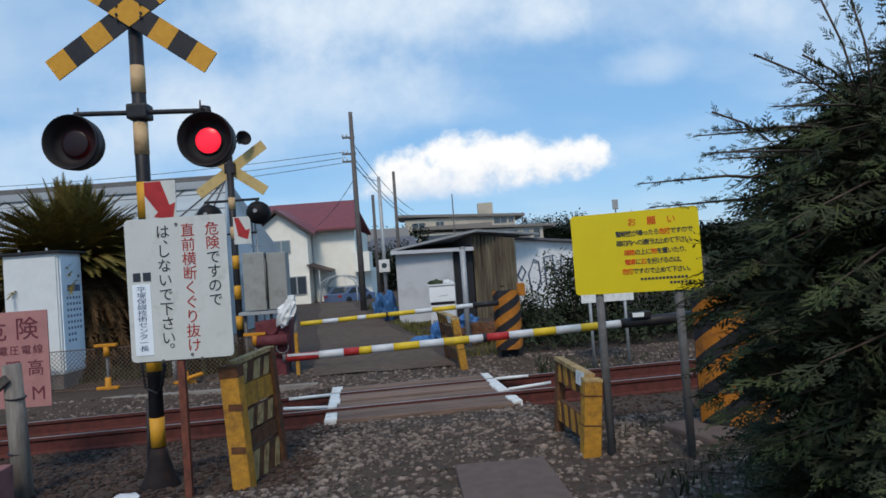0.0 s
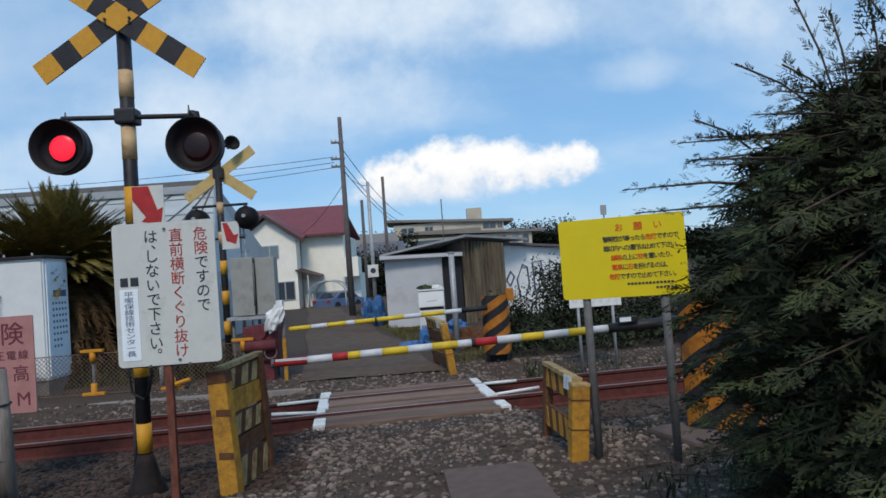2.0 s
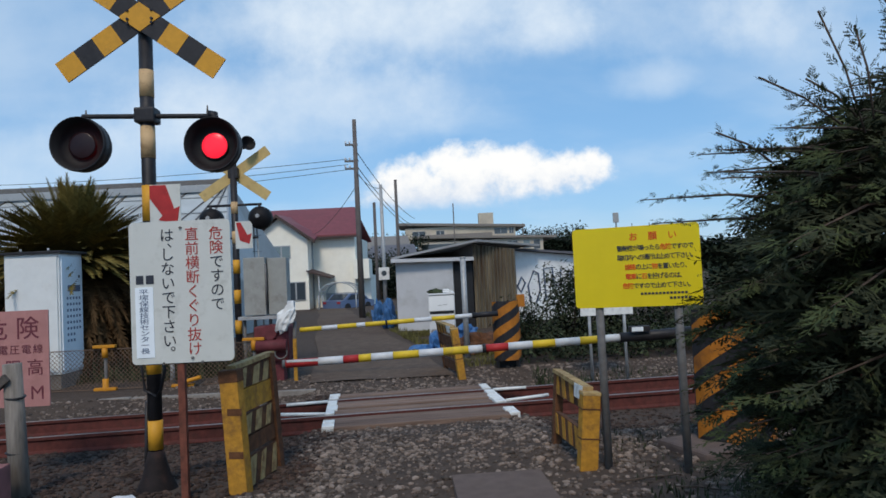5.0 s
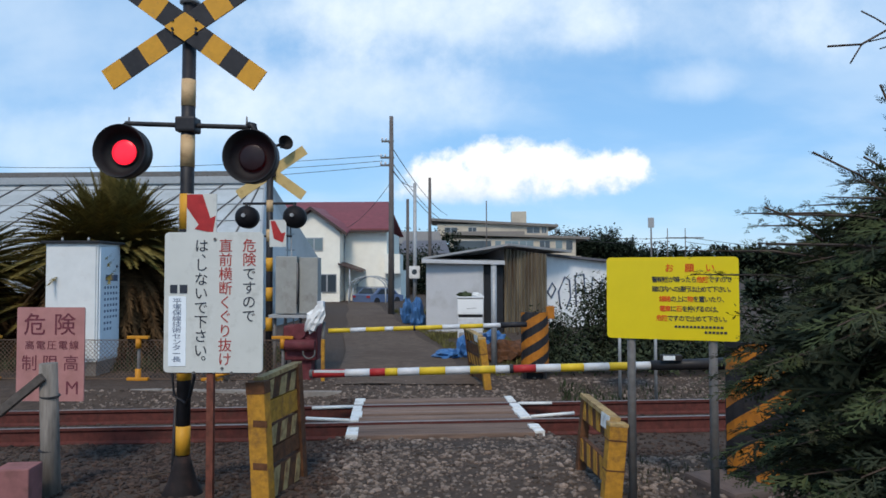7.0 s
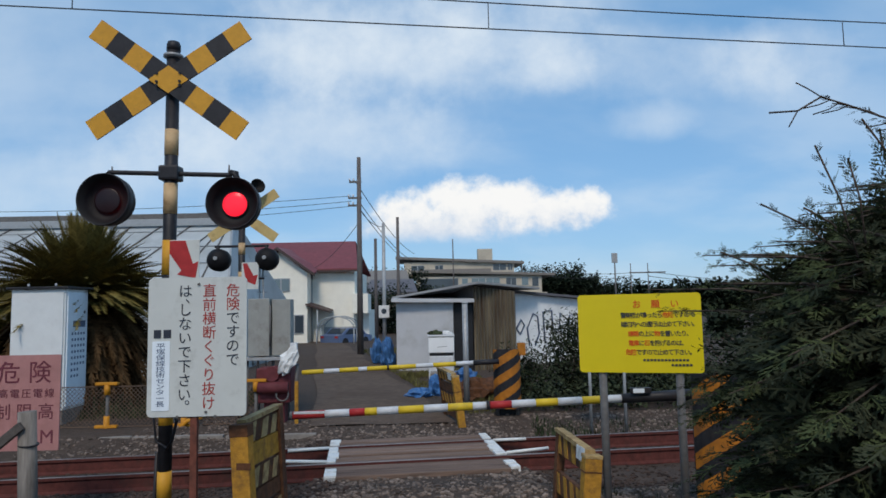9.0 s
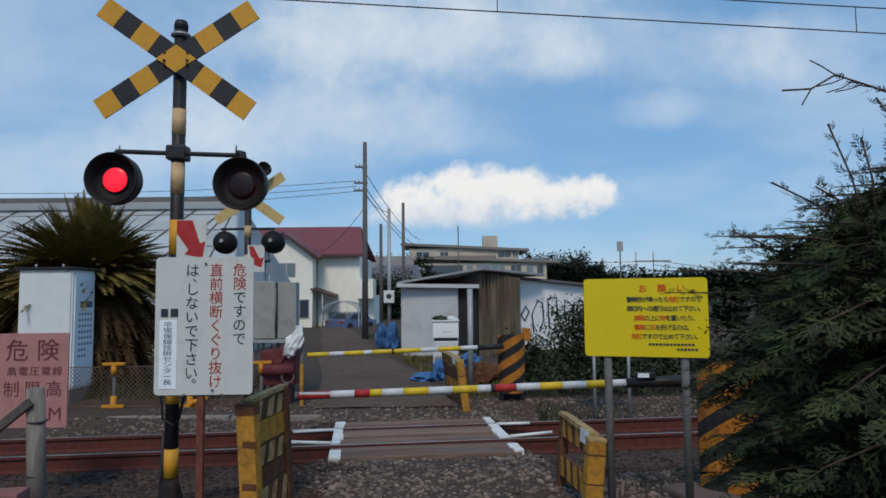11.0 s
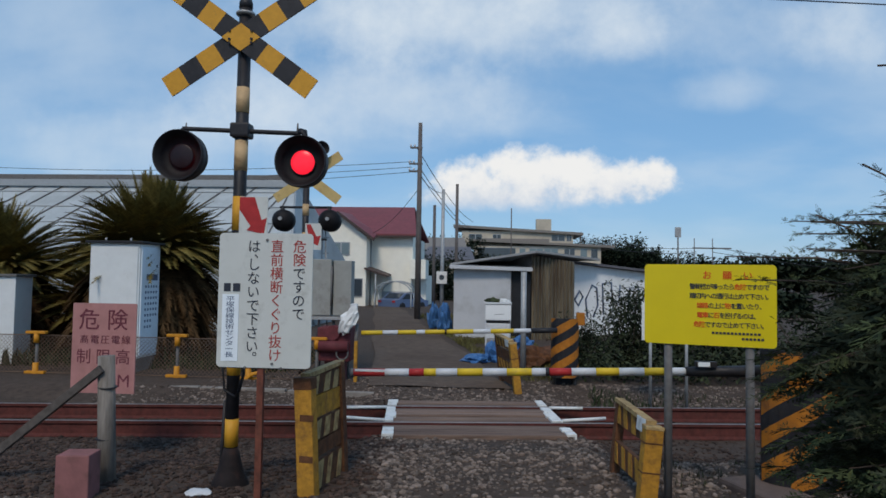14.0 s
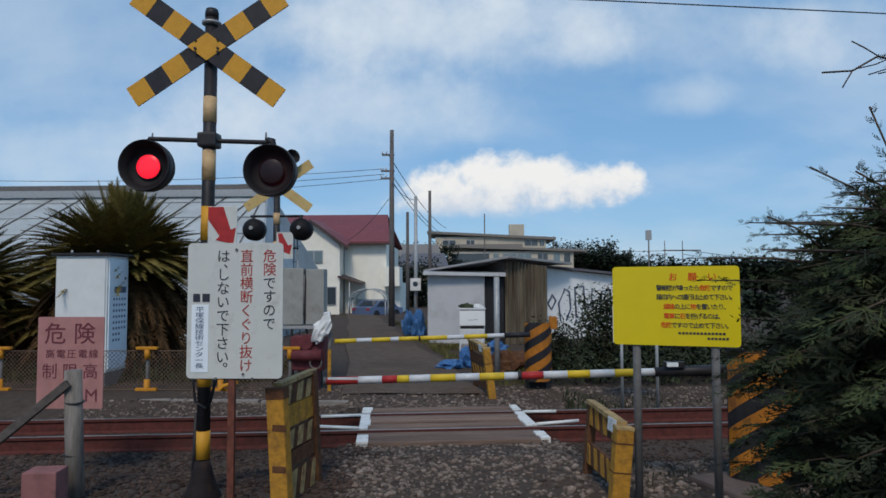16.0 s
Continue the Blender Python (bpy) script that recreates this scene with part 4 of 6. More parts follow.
# ---- grey timber post, its stay, the faded danger board ----
gpost = thing("timber_post", "weathered grey timber post with a sloping stay rail", "post", (-2.985, 5.35, 0.0))
part("upright", rodb((0.02, 0, -0.1), (-0.03, 0, 1.13), 0.076, 0.070, 16), "wood_grey", gpost)
for z in (0.42, 0.86):
    part("wire_tie", lathe(bmesh.new(), [(0.073, -0.008), (0.081, 0.0), (0.073, 0.008)], 16, pose(-0.01, 0, z, 6, 4, 0)), "black", gpost)
part("stay", boxb((-1.35, -0.03, -0.035), (0.0, 0.03, 0.035), 0.008, pose(-0.02, -0.075, 1.03, 0, -39, 0)), "stay", gpost, "sloping dark stay rail")

danger = thing("danger_board", "faded pink danger board with dark red lettering on a thin post", "danger sign", (-3.735, 6.5, 1.06))
part("plate", poly(bmesh.new(), [(a, 0, b) for a, b in rounded(0.70, 0.945, 0.012, 2)], (0, 0.014, 0)), "pink", danger)
lettering([("危", -0.165, 0.285, 0.235, 1), ("険", 0.145, 0.285, 0.235, 1)], "pink_ink", danger, heavy=0.0012)
lettering([(c, -0.215 + i * 0.115, 0.085, 0.098, 1.05) for i, c in enumerate("高電圧電線")] + [("制", -0.215, -0.10, 0.17, 1), ("限", 0.0, -0.10, 0.17, 1), ("高", 0.215, -0.10, 0.17, 1), ("M", 0.23, -0.345, 0.19, 1)], "pink_ink", danger)
part("post", boxb((-0.03, 0.014, -1.22), (0.03, 0.07, 0.45), 0.005), "brown_post", danger)
tagged(part("marker_block", boxb((-0.13, -0.11, -0.1), (0.13, 0.11, 0.40), 0.012, pose(-2.98, 4.95, 0.0, 0, 0, 8)), "block_red"), "faded pink painted marker block in the gravel", "marker block")
bm = bmesh.new()
bmesh.ops.create_icosphere(bm, subdivisions=2, radius=1.0)
for vt in bm.verts:
    q = 1 + 0.5 * noise.noise(vt.co * 2.3 + Vector((40, 0, 0)))
    vt.co = Vector((vt.co.x * 0.11 * q, vt.co.y * 0.07 * q, 0.02 + vt.co.z * 0.025 * q))
scrap = solid("plastic_scrap", bm, "bar_white", "pale scrap of plastic lying by the signal's foot", "scrap")
scrap.location = (-2.04, 5.12, 0.04)
for k, (x, y, a, ln) in enumerate(((2.05, 5.0, 12, 0.5), (2.3, 4.7, -25, 0.35), (-2.3, 5.9, 40, 0.3))):
    tagged(part("stick", tube(bmesh.new(), [(-ln / 2, 0, 0.012), (0, 0.015, 0.016), (ln / 2, 0, 0.012)], 0.007, 6), "bark"), "thin dry brown stick lying on the gravel", "stick").matrix_basis = pose(x, y, ground_z(x, y) + 0.012, 0, 0, a)


# ---- foliage ----
def leaf_mass(name, cards, material, parent=None):
    """Joins many small leaf shapes: each card is (verts, faces) as arrays."""
    allv, allf, base = [], [], 0
    for v, f in cards:
        allv.append(v)
        allf += [[i + base for i in q] for q in f]
        base += len(v)
    me = bpy.data.meshes.new(name)
    me.from_pydata(np.concatenate(allv).tolist(), [], allf)
    me.materials.append(M[material])
    ob = new(name, me)
    if parent:
        ob.parent = parent
    return ob


def spray_shape(length, seed, barbs=(0.35, 0.6, 0.82), wide=0.075):
    """A flat feathery conifer spray along +x: a stem with side shoots, each a thin pointed blade with little barbs."""
    r = random.Random(seed)
    v, f = [], []

    def blade(a, d, ln, w, lift):
        n = np.cross(d, (0, 0, 1.0))
        n = n / (np.linalg.norm(n) + 1e-6)
        mid, end = a + d * ln * 0.5 + (0, 0, lift * 0.4), a + d * ln + (0, 0, -lift)
        b = len(v)
        v.extend([a, mid + n * w, end, mid - n * w])
        f.append([b, b + 1, b + 2, b + 3])

    blade(np.zeros(3), np.array((1.0, 0, 0)), length, length * 0.022, 0.0)
    k = 0.12
    side = 1
    while k < 0.97:
        a = np.array((length * k, 0, 0.0))
        ang = side * r.uniform(0.55, 0.95)
        d = np.array((math.cos(ang), math.sin(ang), r.uniform(-0.15, 0.15)))
        ln = length * 0.46 * (1.05 - k) * r.uniform(0.7, 1.2) + 0.012
        blade(a, d, ln, ln * wide + 0.001, r.uniform(-0.01, 0.012))
        for q in barbs:
            for s2 in (-1, 1):
                an2 = ang + s2 * r.uniform(0.5, 0.9)
                d2 = np.array((math.cos(an2), math.sin(an2), r.uniform(-0.2, 0.2)))
                blade(a + d * ln * q, d2, ln * 0.36 * (1.2 - q), ln * 0.05 + 0.001, 0.0)
        side = -side
        k += r.uniform(0.07, 0.11)
    return np.array(v), f


def turned(v, place, direction, roll, scale):
    d = Vector(direction).normalized()
    m = d.to_track_quat("X", "Z").to_matrix() @ Matrix.Rotation(roll, 3, "X")
    return v @ (np.array(m).T * scale) + np.array(place)


SPRAYS = [spray_shape(0.24, s) for s in range(6)]
INNER = [spray_shape(0.26, s, (0.45, 0.75), 0.07) for s in range(10, 14)]
TX, TY = 2.86, 2.35
PROFILE = [(0.0, 1.26), (0.6, 1.40), (1.2, 1.46), (1.6, 1.48), (1.85, 1.39), (2.03, 1.18), (2.2, 0.88), (2.4, 0.52), (2.6, 0.18), (2.8, 0.02)]


def tree_radius(z):
    for (z0, r0), (z1, r1) in zip(PROFILE, PROFILE[1:]):
        if z <= z1:
            return r0 + (r1 - r0) * (z - z0) / (z1 - z0)
    return 0.05


def build_conifer():
    tree = thing("conifer_tree", "dense dark green conifer with feathery drooping sprays beside the path", "tree", (TX, TY, 0))
    bm = bmesh.new()
    rod(bm, (0, 0, -0.1), (0.02, 0.03, 1.6), 0.11, 0.07)
    rod(bm, (0.02, 0.03, 1.6), (0, 0, 2.6), 0.07, 0.012)
    part("trunk", bm, "bark", tree)
    r = random.Random(11)
    dark, tips, limbs = [], [], bmesh.new()

    def bough(z0, a, reach, rise, droop, bare, size, step, loose=False):
        """A limb that rises from the trunk and bows over, with flat sprays set along both sides of its outer part."""
        h = np.array((math.cos(a), math.sin(a), 0.0))
        side = np.array((-math.sin(a), math.cos(a), 0.0))
        at = lambda q: np.array((0, 0, z0)) + h * reach * q + np.array((0, 0, reach * (rise * q - droop * q * q)))
        pts = [tuple(at(q)) for q in (0.25, 0.5, 0.75, 1.0)]
        for (p, q), (r0, r1) in zip(zip(pts, pts[1:]), ((0.014, 0.010), (0.010, 0.006), (0.006, 0.002))):
            rod(limbs, p, q, r0, r1, 4, False)
        q, flip = bare, 1
        while q < 1.0:
            slope = rise - 2 * droop * q
            ahead = r.uniform(0.45, 0.9)
            d = h * ahead + side * flip * r.uniform(0.45, 0.95) + np.array((0, 0, slope * ahead + r.uniform(-0.55, 0.10)))
            if loose:
                d = d + np.array((0, 0, r.uniform(-0.45, 0.65)))
            v, f = SPRAYS[r.randrange(6)]
            taper = size * r.uniform(0.75, 1.15) * (1.15 - 0.55 * (q - bare) / (1.001 - bare))
            card = (turned(v, at(q) + np.array((0, 0, r.uniform(-0.02, 0.02))), d, r.uniform(-1.0, 1.0), taper), f)
            (tips if q > 0.72 and r.random() < 0.5 else dark).append(card)
            flip = -flip
            q += step / reach
        v, f = SPRAYS[r.randrange(6)]
        (tips if r.random() < 0.5 else dark).append((turned(v, at(0.97), h + np.array((0, 0, rise - 2 * droop - 0.1)), r.uniform(-0.4, 0.4), size * 0.9), f))

    for i in range(640):
        z = 0.02 + 2.62 * (i + r.random()) / 640
        a = i * 2.39996 + r.uniform(-0.25, 0.25)
        lump = 1 + 0.15 * noise.noise((math.cos(a) * 2.2, math.sin(a) * 2.2, z * 1.9)) + 0.07 * noise.noise((math.cos(a) * 6, math.sin(a) * 6, z * 5))
        full = tree_radius(z) * lump
        reach = max(0.12, full - 0.08) * r.choice((1.0, 0.93, 0.9, 0.87, 0.82, 0.74))
        rise = r.uniform(0.18, 0.42)
        droop = rise * r.uniform(0.75, 1.25)
        bough(z - reach * (rise - droop), a, reach, rise, droop, max(0.35, 1 - 0.55 / reach), r.uniform(0.75, 1.05), 0.042)
    # inner sprays that close the crown
    for i in range(3000):
        z, a = r.uniform(0.0, 2.45), r.uniform(0, 6.283)
        rad = tree_radius(z) * r.uniform(0.5, 0.72)
        v, f = INNER[r.randrange(4)]
        d = (math.cos(a + r.uniform(-0.8, 0.8)), math.sin(a + r.uniform(-0.8, 0.8)), r.uniform(-0.7, 0.2))
        dark.append((turned(v, (math.cos(a) * rad, math.sin(a) * rad, z), d, r.uniform(-1.2, 1.2), r.uniform(0.8, 1.3)), f))
    # long loose boughs that break the outline
    for i in range(40):
        z, a = 1.80 + 0.65 * r.random(), r.uniform(2.2, 5.0)
        reach = tree_radius(z) + r.uniform(0.0, 0.15)
        rise = r.uniform(0.30, 0.60)
        bough(z - reach * 0.16, a, reach, rise, rise * 0.55, max(0.3, 1 - 0.42 / reach), r.uniform(0.24, 0.36), 0.020, True)
    tagged(part("branchwood", limbs, "bark", tree), kind="stuff")
    # upright leaders and loose shoots at the crown's shoulder
    for a, b, n, size in (((-1.03, -0.45, 2.05), (-1.15, -0.45, 2.44), 13, 0.34), ((-0.98, -0.42, 2.1), (-1.02, -0.42, 2.4), 13, 0.42), ((-0.86, -0.4, 2.1), (-0.9, -0.42, 2.5), 14, 0.5),
                          ((-0.72, -0.4, 2.15), (-0.98, -0.45, 2.53), 14, 0.42), ((-0.7, -0.35, 2.1), (-0.74, -0.42, 2.55), 16, 0.55), ((-1.1, -0.45, 2.08), (-1.35, -0.45, 2.24), 10, 0.36),
                          ((-1.05, -0.45, 2.1), (-1.22, -0.48, 2.22), 9, 0.42), ((-1.3, -0.4, 1.98), (-1.48, -0.42, 2.08), 9, 0.36)):
        a, b = np.array(a), np.array(b)
        part("shoot_stem", tube(bmesh.new(), [tuple(a), tuple((a + b) / 2 + (0.012, 0, 0.01)), tuple(b)], 0.0035, 5), "bark", tree)
        for k in range(n):
            v, f = SPRAYS[r.randrange(6)]
            w = k / n
            side = (-1 if k % 2 else 1) * r.uniform(0.3, 0.75)
            dd = (b - a) / np.linalg.norm(b - a) + np.array((side, r.uniform(-0.4, 0.4), r.uniform(-0.1, 0.25)))
            (tips if r.random() < 0.4 else dark).append((turned(v, a + (b - a) * w, dd, r.uniform(-0.8, 0.8), size * r.uniform(0.7, 1.1) * (1.15 - 0.6 * w)), f))
    twig = [(-0.62, -0.36, 2.44), (-0.78, -0.42, 2.50), (-0.905, -0.45, 2.535), (-1.02, -0.45, 2.578), (-1.115, -0.45, 2.61), (-1.2, -0.45, 2.562), (-1.3, -0.45, 2.557)]
    part("bare_twig", tube(bmesh.new(), twig, 0.0036, 5), "bark", tree, "thin bare arching twig")
    part("side_twig", tube(bmesh.new(), [twig[4], (-1.16, -0.45, 2.64), (-1.2, -0.45, 2.662)], 0.0026, 4), "bark", tree)
    part("side_twig", tube(bmesh.new(), [twig[5], (-1.22, -0.45, 2.53), (-1.235, -0.45, 2.505)], 0.0024, 4), "bark", tree)
    for (x0, y0, z0), (x1, y1, z1) in zip(twig, twig[1:5]):
        for k in range(3):
            q = k / 3
            p = (x0 + (x1 - x0) * q, y0 + (y1 - y0) * q, z0 + (z1 - z0) * q)
            e = r.choice((-1, 1)) * r.uniform(0.015, 0.04)
            part("side_twig", tube(bmesh.new(), [p, (p[0] - 0.035, p[1] + 0.01, p[2] + e * 0.6), (p[0] - 0.085, p[1] + 0.02, p[2] + e)], 0.0021, 4), "bark", tree)
            v, f = SPRAYS[r.randrange(6)]
            dark.append((turned(v, p, (-0.7, r.uniform(-0.3, 0.3), r.uniform(-0.4, 0.5)), r.uniform(-0.6, 0.6), 0.22), f))
    tagged(leaf_mass("crown", dark, "conifer", tree), "dark green needle sprays")
    tagged(leaf_mass("young_sprays", tips, "conifer_tip", tree), "lighter green tips of the sprays")


build_conifer()


def leafy(name, label, category, cards, material="weed", stems=None, kind=""):
    ob = thing(name, label, category, kind=kind)
    for st in stems or ():
        part("stem", st, "bark", ob)
    leaf_mass("leaves", cards, material, ob)
    return ob


def quad_leaf(r, place, size, droop=0.0):
    a, t = r.uniform(0, 6.283), r.uniform(-0.9, 0.9)
    d = np.array((math.cos(a) * math.cos(t), math.sin(a) * math.cos(t), math.sin(t) - droop))
    n = np.array((-math.sin(a), math.cos(a), r.uniform(-0.5, 0.5)))
    p = np.array(place)
    return (np.array((p, p + d * size * 0.5 + n * size * 0.24, p + d * size, p + d * size * 0.5 - n * size * 0.24)), [[0, 1, 2, 3]])


def shrub(x, y, h, w, n, leaf, seed, label, category="shrub"):
    r = random.Random(seed)
    stems, cards = [], []
    for i in range(9):
        a = r.uniform(0, 6.283)
        q = r.uniform(0.2, 0.9) * w / 2
        top = Vector((x + math.cos(a) * q, y + math.sin(a) * q, h * r.uniform(0.65, 1.0)))
        stems.append(rod(bmesh.new(), (x + r.uniform(-0.1, 0.1), y + r.uniform(-0.1, 0.1), -0.1), top, 0.016, 0.005, 5, False))
        for k in range(n // 9):
            t = r.random() ** 0.7
            base = Vector((x, y, 0)).lerp(top, t)
            sp = w * 0.2 * (1.1 - 0.6 * t)
            cards.append(quad_leaf(r, (base.x + r.gauss(0, sp), base.y + r.gauss(0, sp), max(0.02, base.z + r.gauss(0, 0.12))), leaf * r.uniform(0.6, 1.3), 0.2))
    return leafy("shrub", label, category, cards, "weed", stems)


def weeds(name, label, x0, x1, y0, y1, n, h, seed, material="weed", keep=None):
    r = random.Random(seed)
    v, f = [], []
    for i in range(n):
        x, y = r.uniform(x0, x1), r.uniform(y0, y1)
        if keep and not keep(x, y):
            continue
        g = ground_z(x, y)
        q = 0.5 + 0.8 * noise.noise((x * 0.8, y * 0.8, seed))
        hh = h * max(0.15, q) * r.uniform(0.5, 1.2)
        a = r.uniform(0, 6.283)
        w = hh * r.uniform(0.05, 0.13)
        bx, by = math.cos(a) * hh * r.uniform(0.1, 0.6), math.sin(a) * hh * r.uniform(0.1, 0.6)
        b = len(v)
        v += [(x - math.sin(a) * w, y + math.cos(a) * w, g), (x + math.sin(a) * w, y - math.cos(a) * w, g), (x + bx * 0.5 + math.sin(a) * w, y + by * 0.5 - math.cos(a) * w, g + hh * 0.65), (x + bx, y + by, g + hh)]
        f.append((b, b + 1, b + 2, b + 3))
    ob = raw(name, v, f, material)
    return tagged(ob, label, "plants", kind="stuff")


def undergrowth(label, x0, x1, y0, y1, n, h, leaf, seed):
    r = random.Random(seed)
    cards = []
    while len(cards) < n:
        x, y = r.uniform(x0, x1), r.uniform(y0, y1)
        top = h * (0.55 + 0.9 * noise.noise((x * 0.9, y * 0.9, seed)) + 0.4 * noise.noise((x * 3, y * 3, seed)))
        if top > 0.05:
            cards.append(quad_leaf(r, (x, y, ground_z(x, y) + top * r.random() ** 0.6), leaf * r.uniform(0.5, 1.4), 0.15))
    ob = leaf_mass("undergrowth", cards, "weed")
    tagged(ob, label, "plants", kind="stuff")


undergrowth("dark green undergrowth along the far side of the track", 1.9, 11, 11.9, 16.0, 24000, 0.75, 0.09, 3)
weeds("weeds", "low weeds at the edge of the ballast", 2.0, 9, 10.4, 11.4, 1800, 0.16, 4)
weeds("grass", "dry grass verge beside the lane", -1.6, 1.6, 12.0, 22, 15000, 0.17, 5, "grass", lambda x, y: x > 1.15 - 0.20 * (y - 10.1))
weeds("grass", "dry grass at the foot of the poles", -6.0, -0.8, 22, 34, 4000, 0.22, 6, "grass", lambda x, y: x > 1.2 - 0.20 * (y - 10.1))
weeds("weeds", "sparse weeds among the gravel under the conifer", 1.9, 4.2, 3.2, 7.2, 1500, 0.10, 8)
weeds("weeds", "weeds behind the mesh fence", -10, -3.4, 12.2, 15, 3500, 0.5, 9)
shrub(3.35, 14.2, 1.75, 1.5, 4200, 0.095, 21, "tall dark green shrub beside the painted wall")
shrub(4.2, 14.4, 1.7, 1.6, 3800, 0.095, 22, "dark green shrub beside the painted wall")
shrub(2.3, 13.7, 1.15, 1.2, 1800, 0.085, 23, "low dark shrub near the striped guard")
shrub(5.2, 13.9, 1.35, 1.8, 2400, 0.095, 24, "spreading dark shrub behind the notice board")
shrub(7.0, 14.0, 1.5, 2.2, 2400, 0.10, 25, "spreading dark shrub behind the notice board")


def build_cycad(x, y, z, n, reach, seed):
    r = random.Random(seed)
    ob = thing("cycad", "large cycad with arching olive fronds and brown dead skirt", "cycad", (x, y, 0), "cycads by the greenhouse")
    part("trunk", rodb((0, 0, -0.1), (0, 0, z), 0.26, 0.22, 12), "bark", ob)
    green, dry = [], []
    for i in range(n):
        a = r.uniform(0, 6.283)
        dead = i % 2 == 0
        el = r.uniform(-0.7, 0.35) if dead else math.asin(min(1.0, 0.16 + 0.84 * r.random() ** 0.9))
        ln = reach * (r.uniform(0.62, 0.92) if dead else r.uniform(0.88, 1.12))
        d = np.array((math.cos(a) * math.cos(el), math.sin(a) * math.cos(el), math.sin(el)))
        side = np.array((-math.sin(a), math.cos(a), 0.0))
        bow = 0.8 if dead else 0.14 + 0.24 * math.cos(el)
        pts = [np.array((0, 0, z)) + d * ln * t + np.array((0, 0, -bow * ln * t * t)) for t in np.linspace(0.04, 1, 17)]
        dst = dry if dead else green
        for k in range(16):
            p, q = pts[k], pts[k + 1]
            w = 0.20 * math.sin(math.pi * min(1, (k + 2) / 18.0)) * r.uniform(0.85, 1.1)
            ax = (q - p)
            for s in (-1, 1):
                for h2 in (0.0, 0.5):
                    o = p + ax * h2
                    e = o + side * s * w + ax * 1.1 + np.array((0, 0, 0.35 * w))
                    dst.append((np.array((o, o + ax * 0.62, e)), [[0, 1, 2]]))
            dst.append((np.array((p + side * 0.008, q + side * 0.006, q - side * 0.006, p - side * 0.008)), [[0, 1, 2, 3]]))
    leaf_mass("fronds", green, "cycad", ob)
    if dry:
        tagged(leaf_mass("dead_fronds", dry, "cycad_dry", ob), "brown dead fronds hanging below")
    return ob


build_cycad(-7.2, 14.0, 2.15, 1000, 2.2, 31)
build_cycad(-11.0, 14.2, 1.75, 560, 2.15, 32)
build_cycad(-8.7, 14.8, 1.0, 420, 1.8, 33)


# ---- mesh fence with yellow posts ----
fence = thing("mesh_fence", "low brown wire mesh fence on yellow posts beyond the track", "fence")
FX = [-10.58, -9.25, -7.93, -6.6, -5.27, -3.95, -2.72]
for i, x in enumerate(FX):
    y = 11.36
    part("post", rodb((x, y + 0.02, -0.2), (x, y + 0.02, 0.73), 0.028, seg=10), "dull_steel", fence, "dull steel post")
    part("cross_cap", boxb((x - 0.19, y - 0.045, 0.725), (x + 0.19, y + 0.045, 0.775), 0.01), "fence_yellow", fence, "yellow cross piece")
    part("cap_sleeve", rodb((x, y, 0.56), (x, y, 0.73), 0.05, seg=10), "fence_yellow", fence)
    part("cross_foot", boxb((x - 0.19, y - 0.045, 0.0), (x + 0.19, y + 0.045, 0.05), 0.01), "fence_yellow", fence)
    part("foot_sleeve", rodb((x, y, -0.2), (x, y, 0.20), 0.05, seg=10), "fence_yellow", fence)
part("brace", tube(bmesh.new(), [(-4.08, 11.28, -0.12), (-3.86, 11.28, 0.10), (-3.62, 11.28, 0.16)], 0.035, 8), "fence_yellow", fence, "bent yellow brace")
bm = bmesh.new()
for z in (0.70, 0.02):
    rod(bm, (FX[0], 11.37, z), (FX[-1], 11.37, z), 0.007, seg=6)
part("rail", bm, "mesh_wire", fence)
bm = bmesh.new()
x = FX[0] - 0.7
while x < FX[-1]:
    a, b = max(x, FX[0]), min(x + 0.68, FX[-1])
    for s in (0, 1):
        za, zb = 0.02 + (a - x), 0.02 + (b - x)
        if s:
            za, zb = 0.70 - (a - x), 0.70 - (b - x)
        box(bm, (0, -0.003, -0.003), (math.hypot(b - a, zb - za), 0.003, 0.003), 0, Matrix.Translation((a, 11.38 + 0.004 * s, za)) @ Matrix.Rotation(-math.atan2(zb - za, b - a), 4, "Y"))
    x += 0.075
part("wire_mesh", bm, "mesh_wire", fence, "brown diamond wire mesh")
bm = bmesh.new()
for x in np.arange(-12, -1.5, 1.5):
    box(bm, (x, 10.60, -0.16), (x + 1.46 + 0.02 * math.sin(x * 7), 10.72, -0.035 + 0.012 * math.sin(x * 5)), 0.012)
solid("kerb", bm, "concrete", "row of pale concrete kerb blocks below the fence", "kerb", kind="structure")


# ---- white cabinet ----
cab = thing("equipment_cabinet", "tall white railway equipment cabinet behind the mesh fence", "cabinet", (-6.762, 12.2, 0.0))
part("body", boxb((-0.49, -0.38, 0.25), (0.49, 0.38, 2.42), 0.012), "cab_white", cab)
part("front_door", boxb((-0.46, -0.405, 0.30), (0.46, -0.38, 2.36), 0.008), "cab_white", cab)
part("side_door", boxb((0.49, -0.34, 0.30), (0.512, 0.34, 2.36), 0.008), "label_white", cab)
part("roof", boxb((-0.55, -0.46, 2.42), (0.56, 0.44, 2.465), 0.01), "black", cab, "thin dark overhanging roof")
part("plinth", boxb((-0.46, -0.35, -0.1), (0.46, 0.35, 0.26), 0.01), "concrete", cab)
for sx in (-0.3, 0.2):
    part("lifting_eye", rodb((sx, -0.2, 2.46), (sx, -0.2, 2.53), 0.02, seg=8), "steel", cab)
part("lock", rodb((0.512, 0.22, 2.0), (0.522, 0.22, 2.0), 0.025, seg=10), "ink", cab)
part("heading_bar", boxb((0.512, -0.16, 1.72), (0.5145, 0.26, 1.84)), "ink_blue", cab)
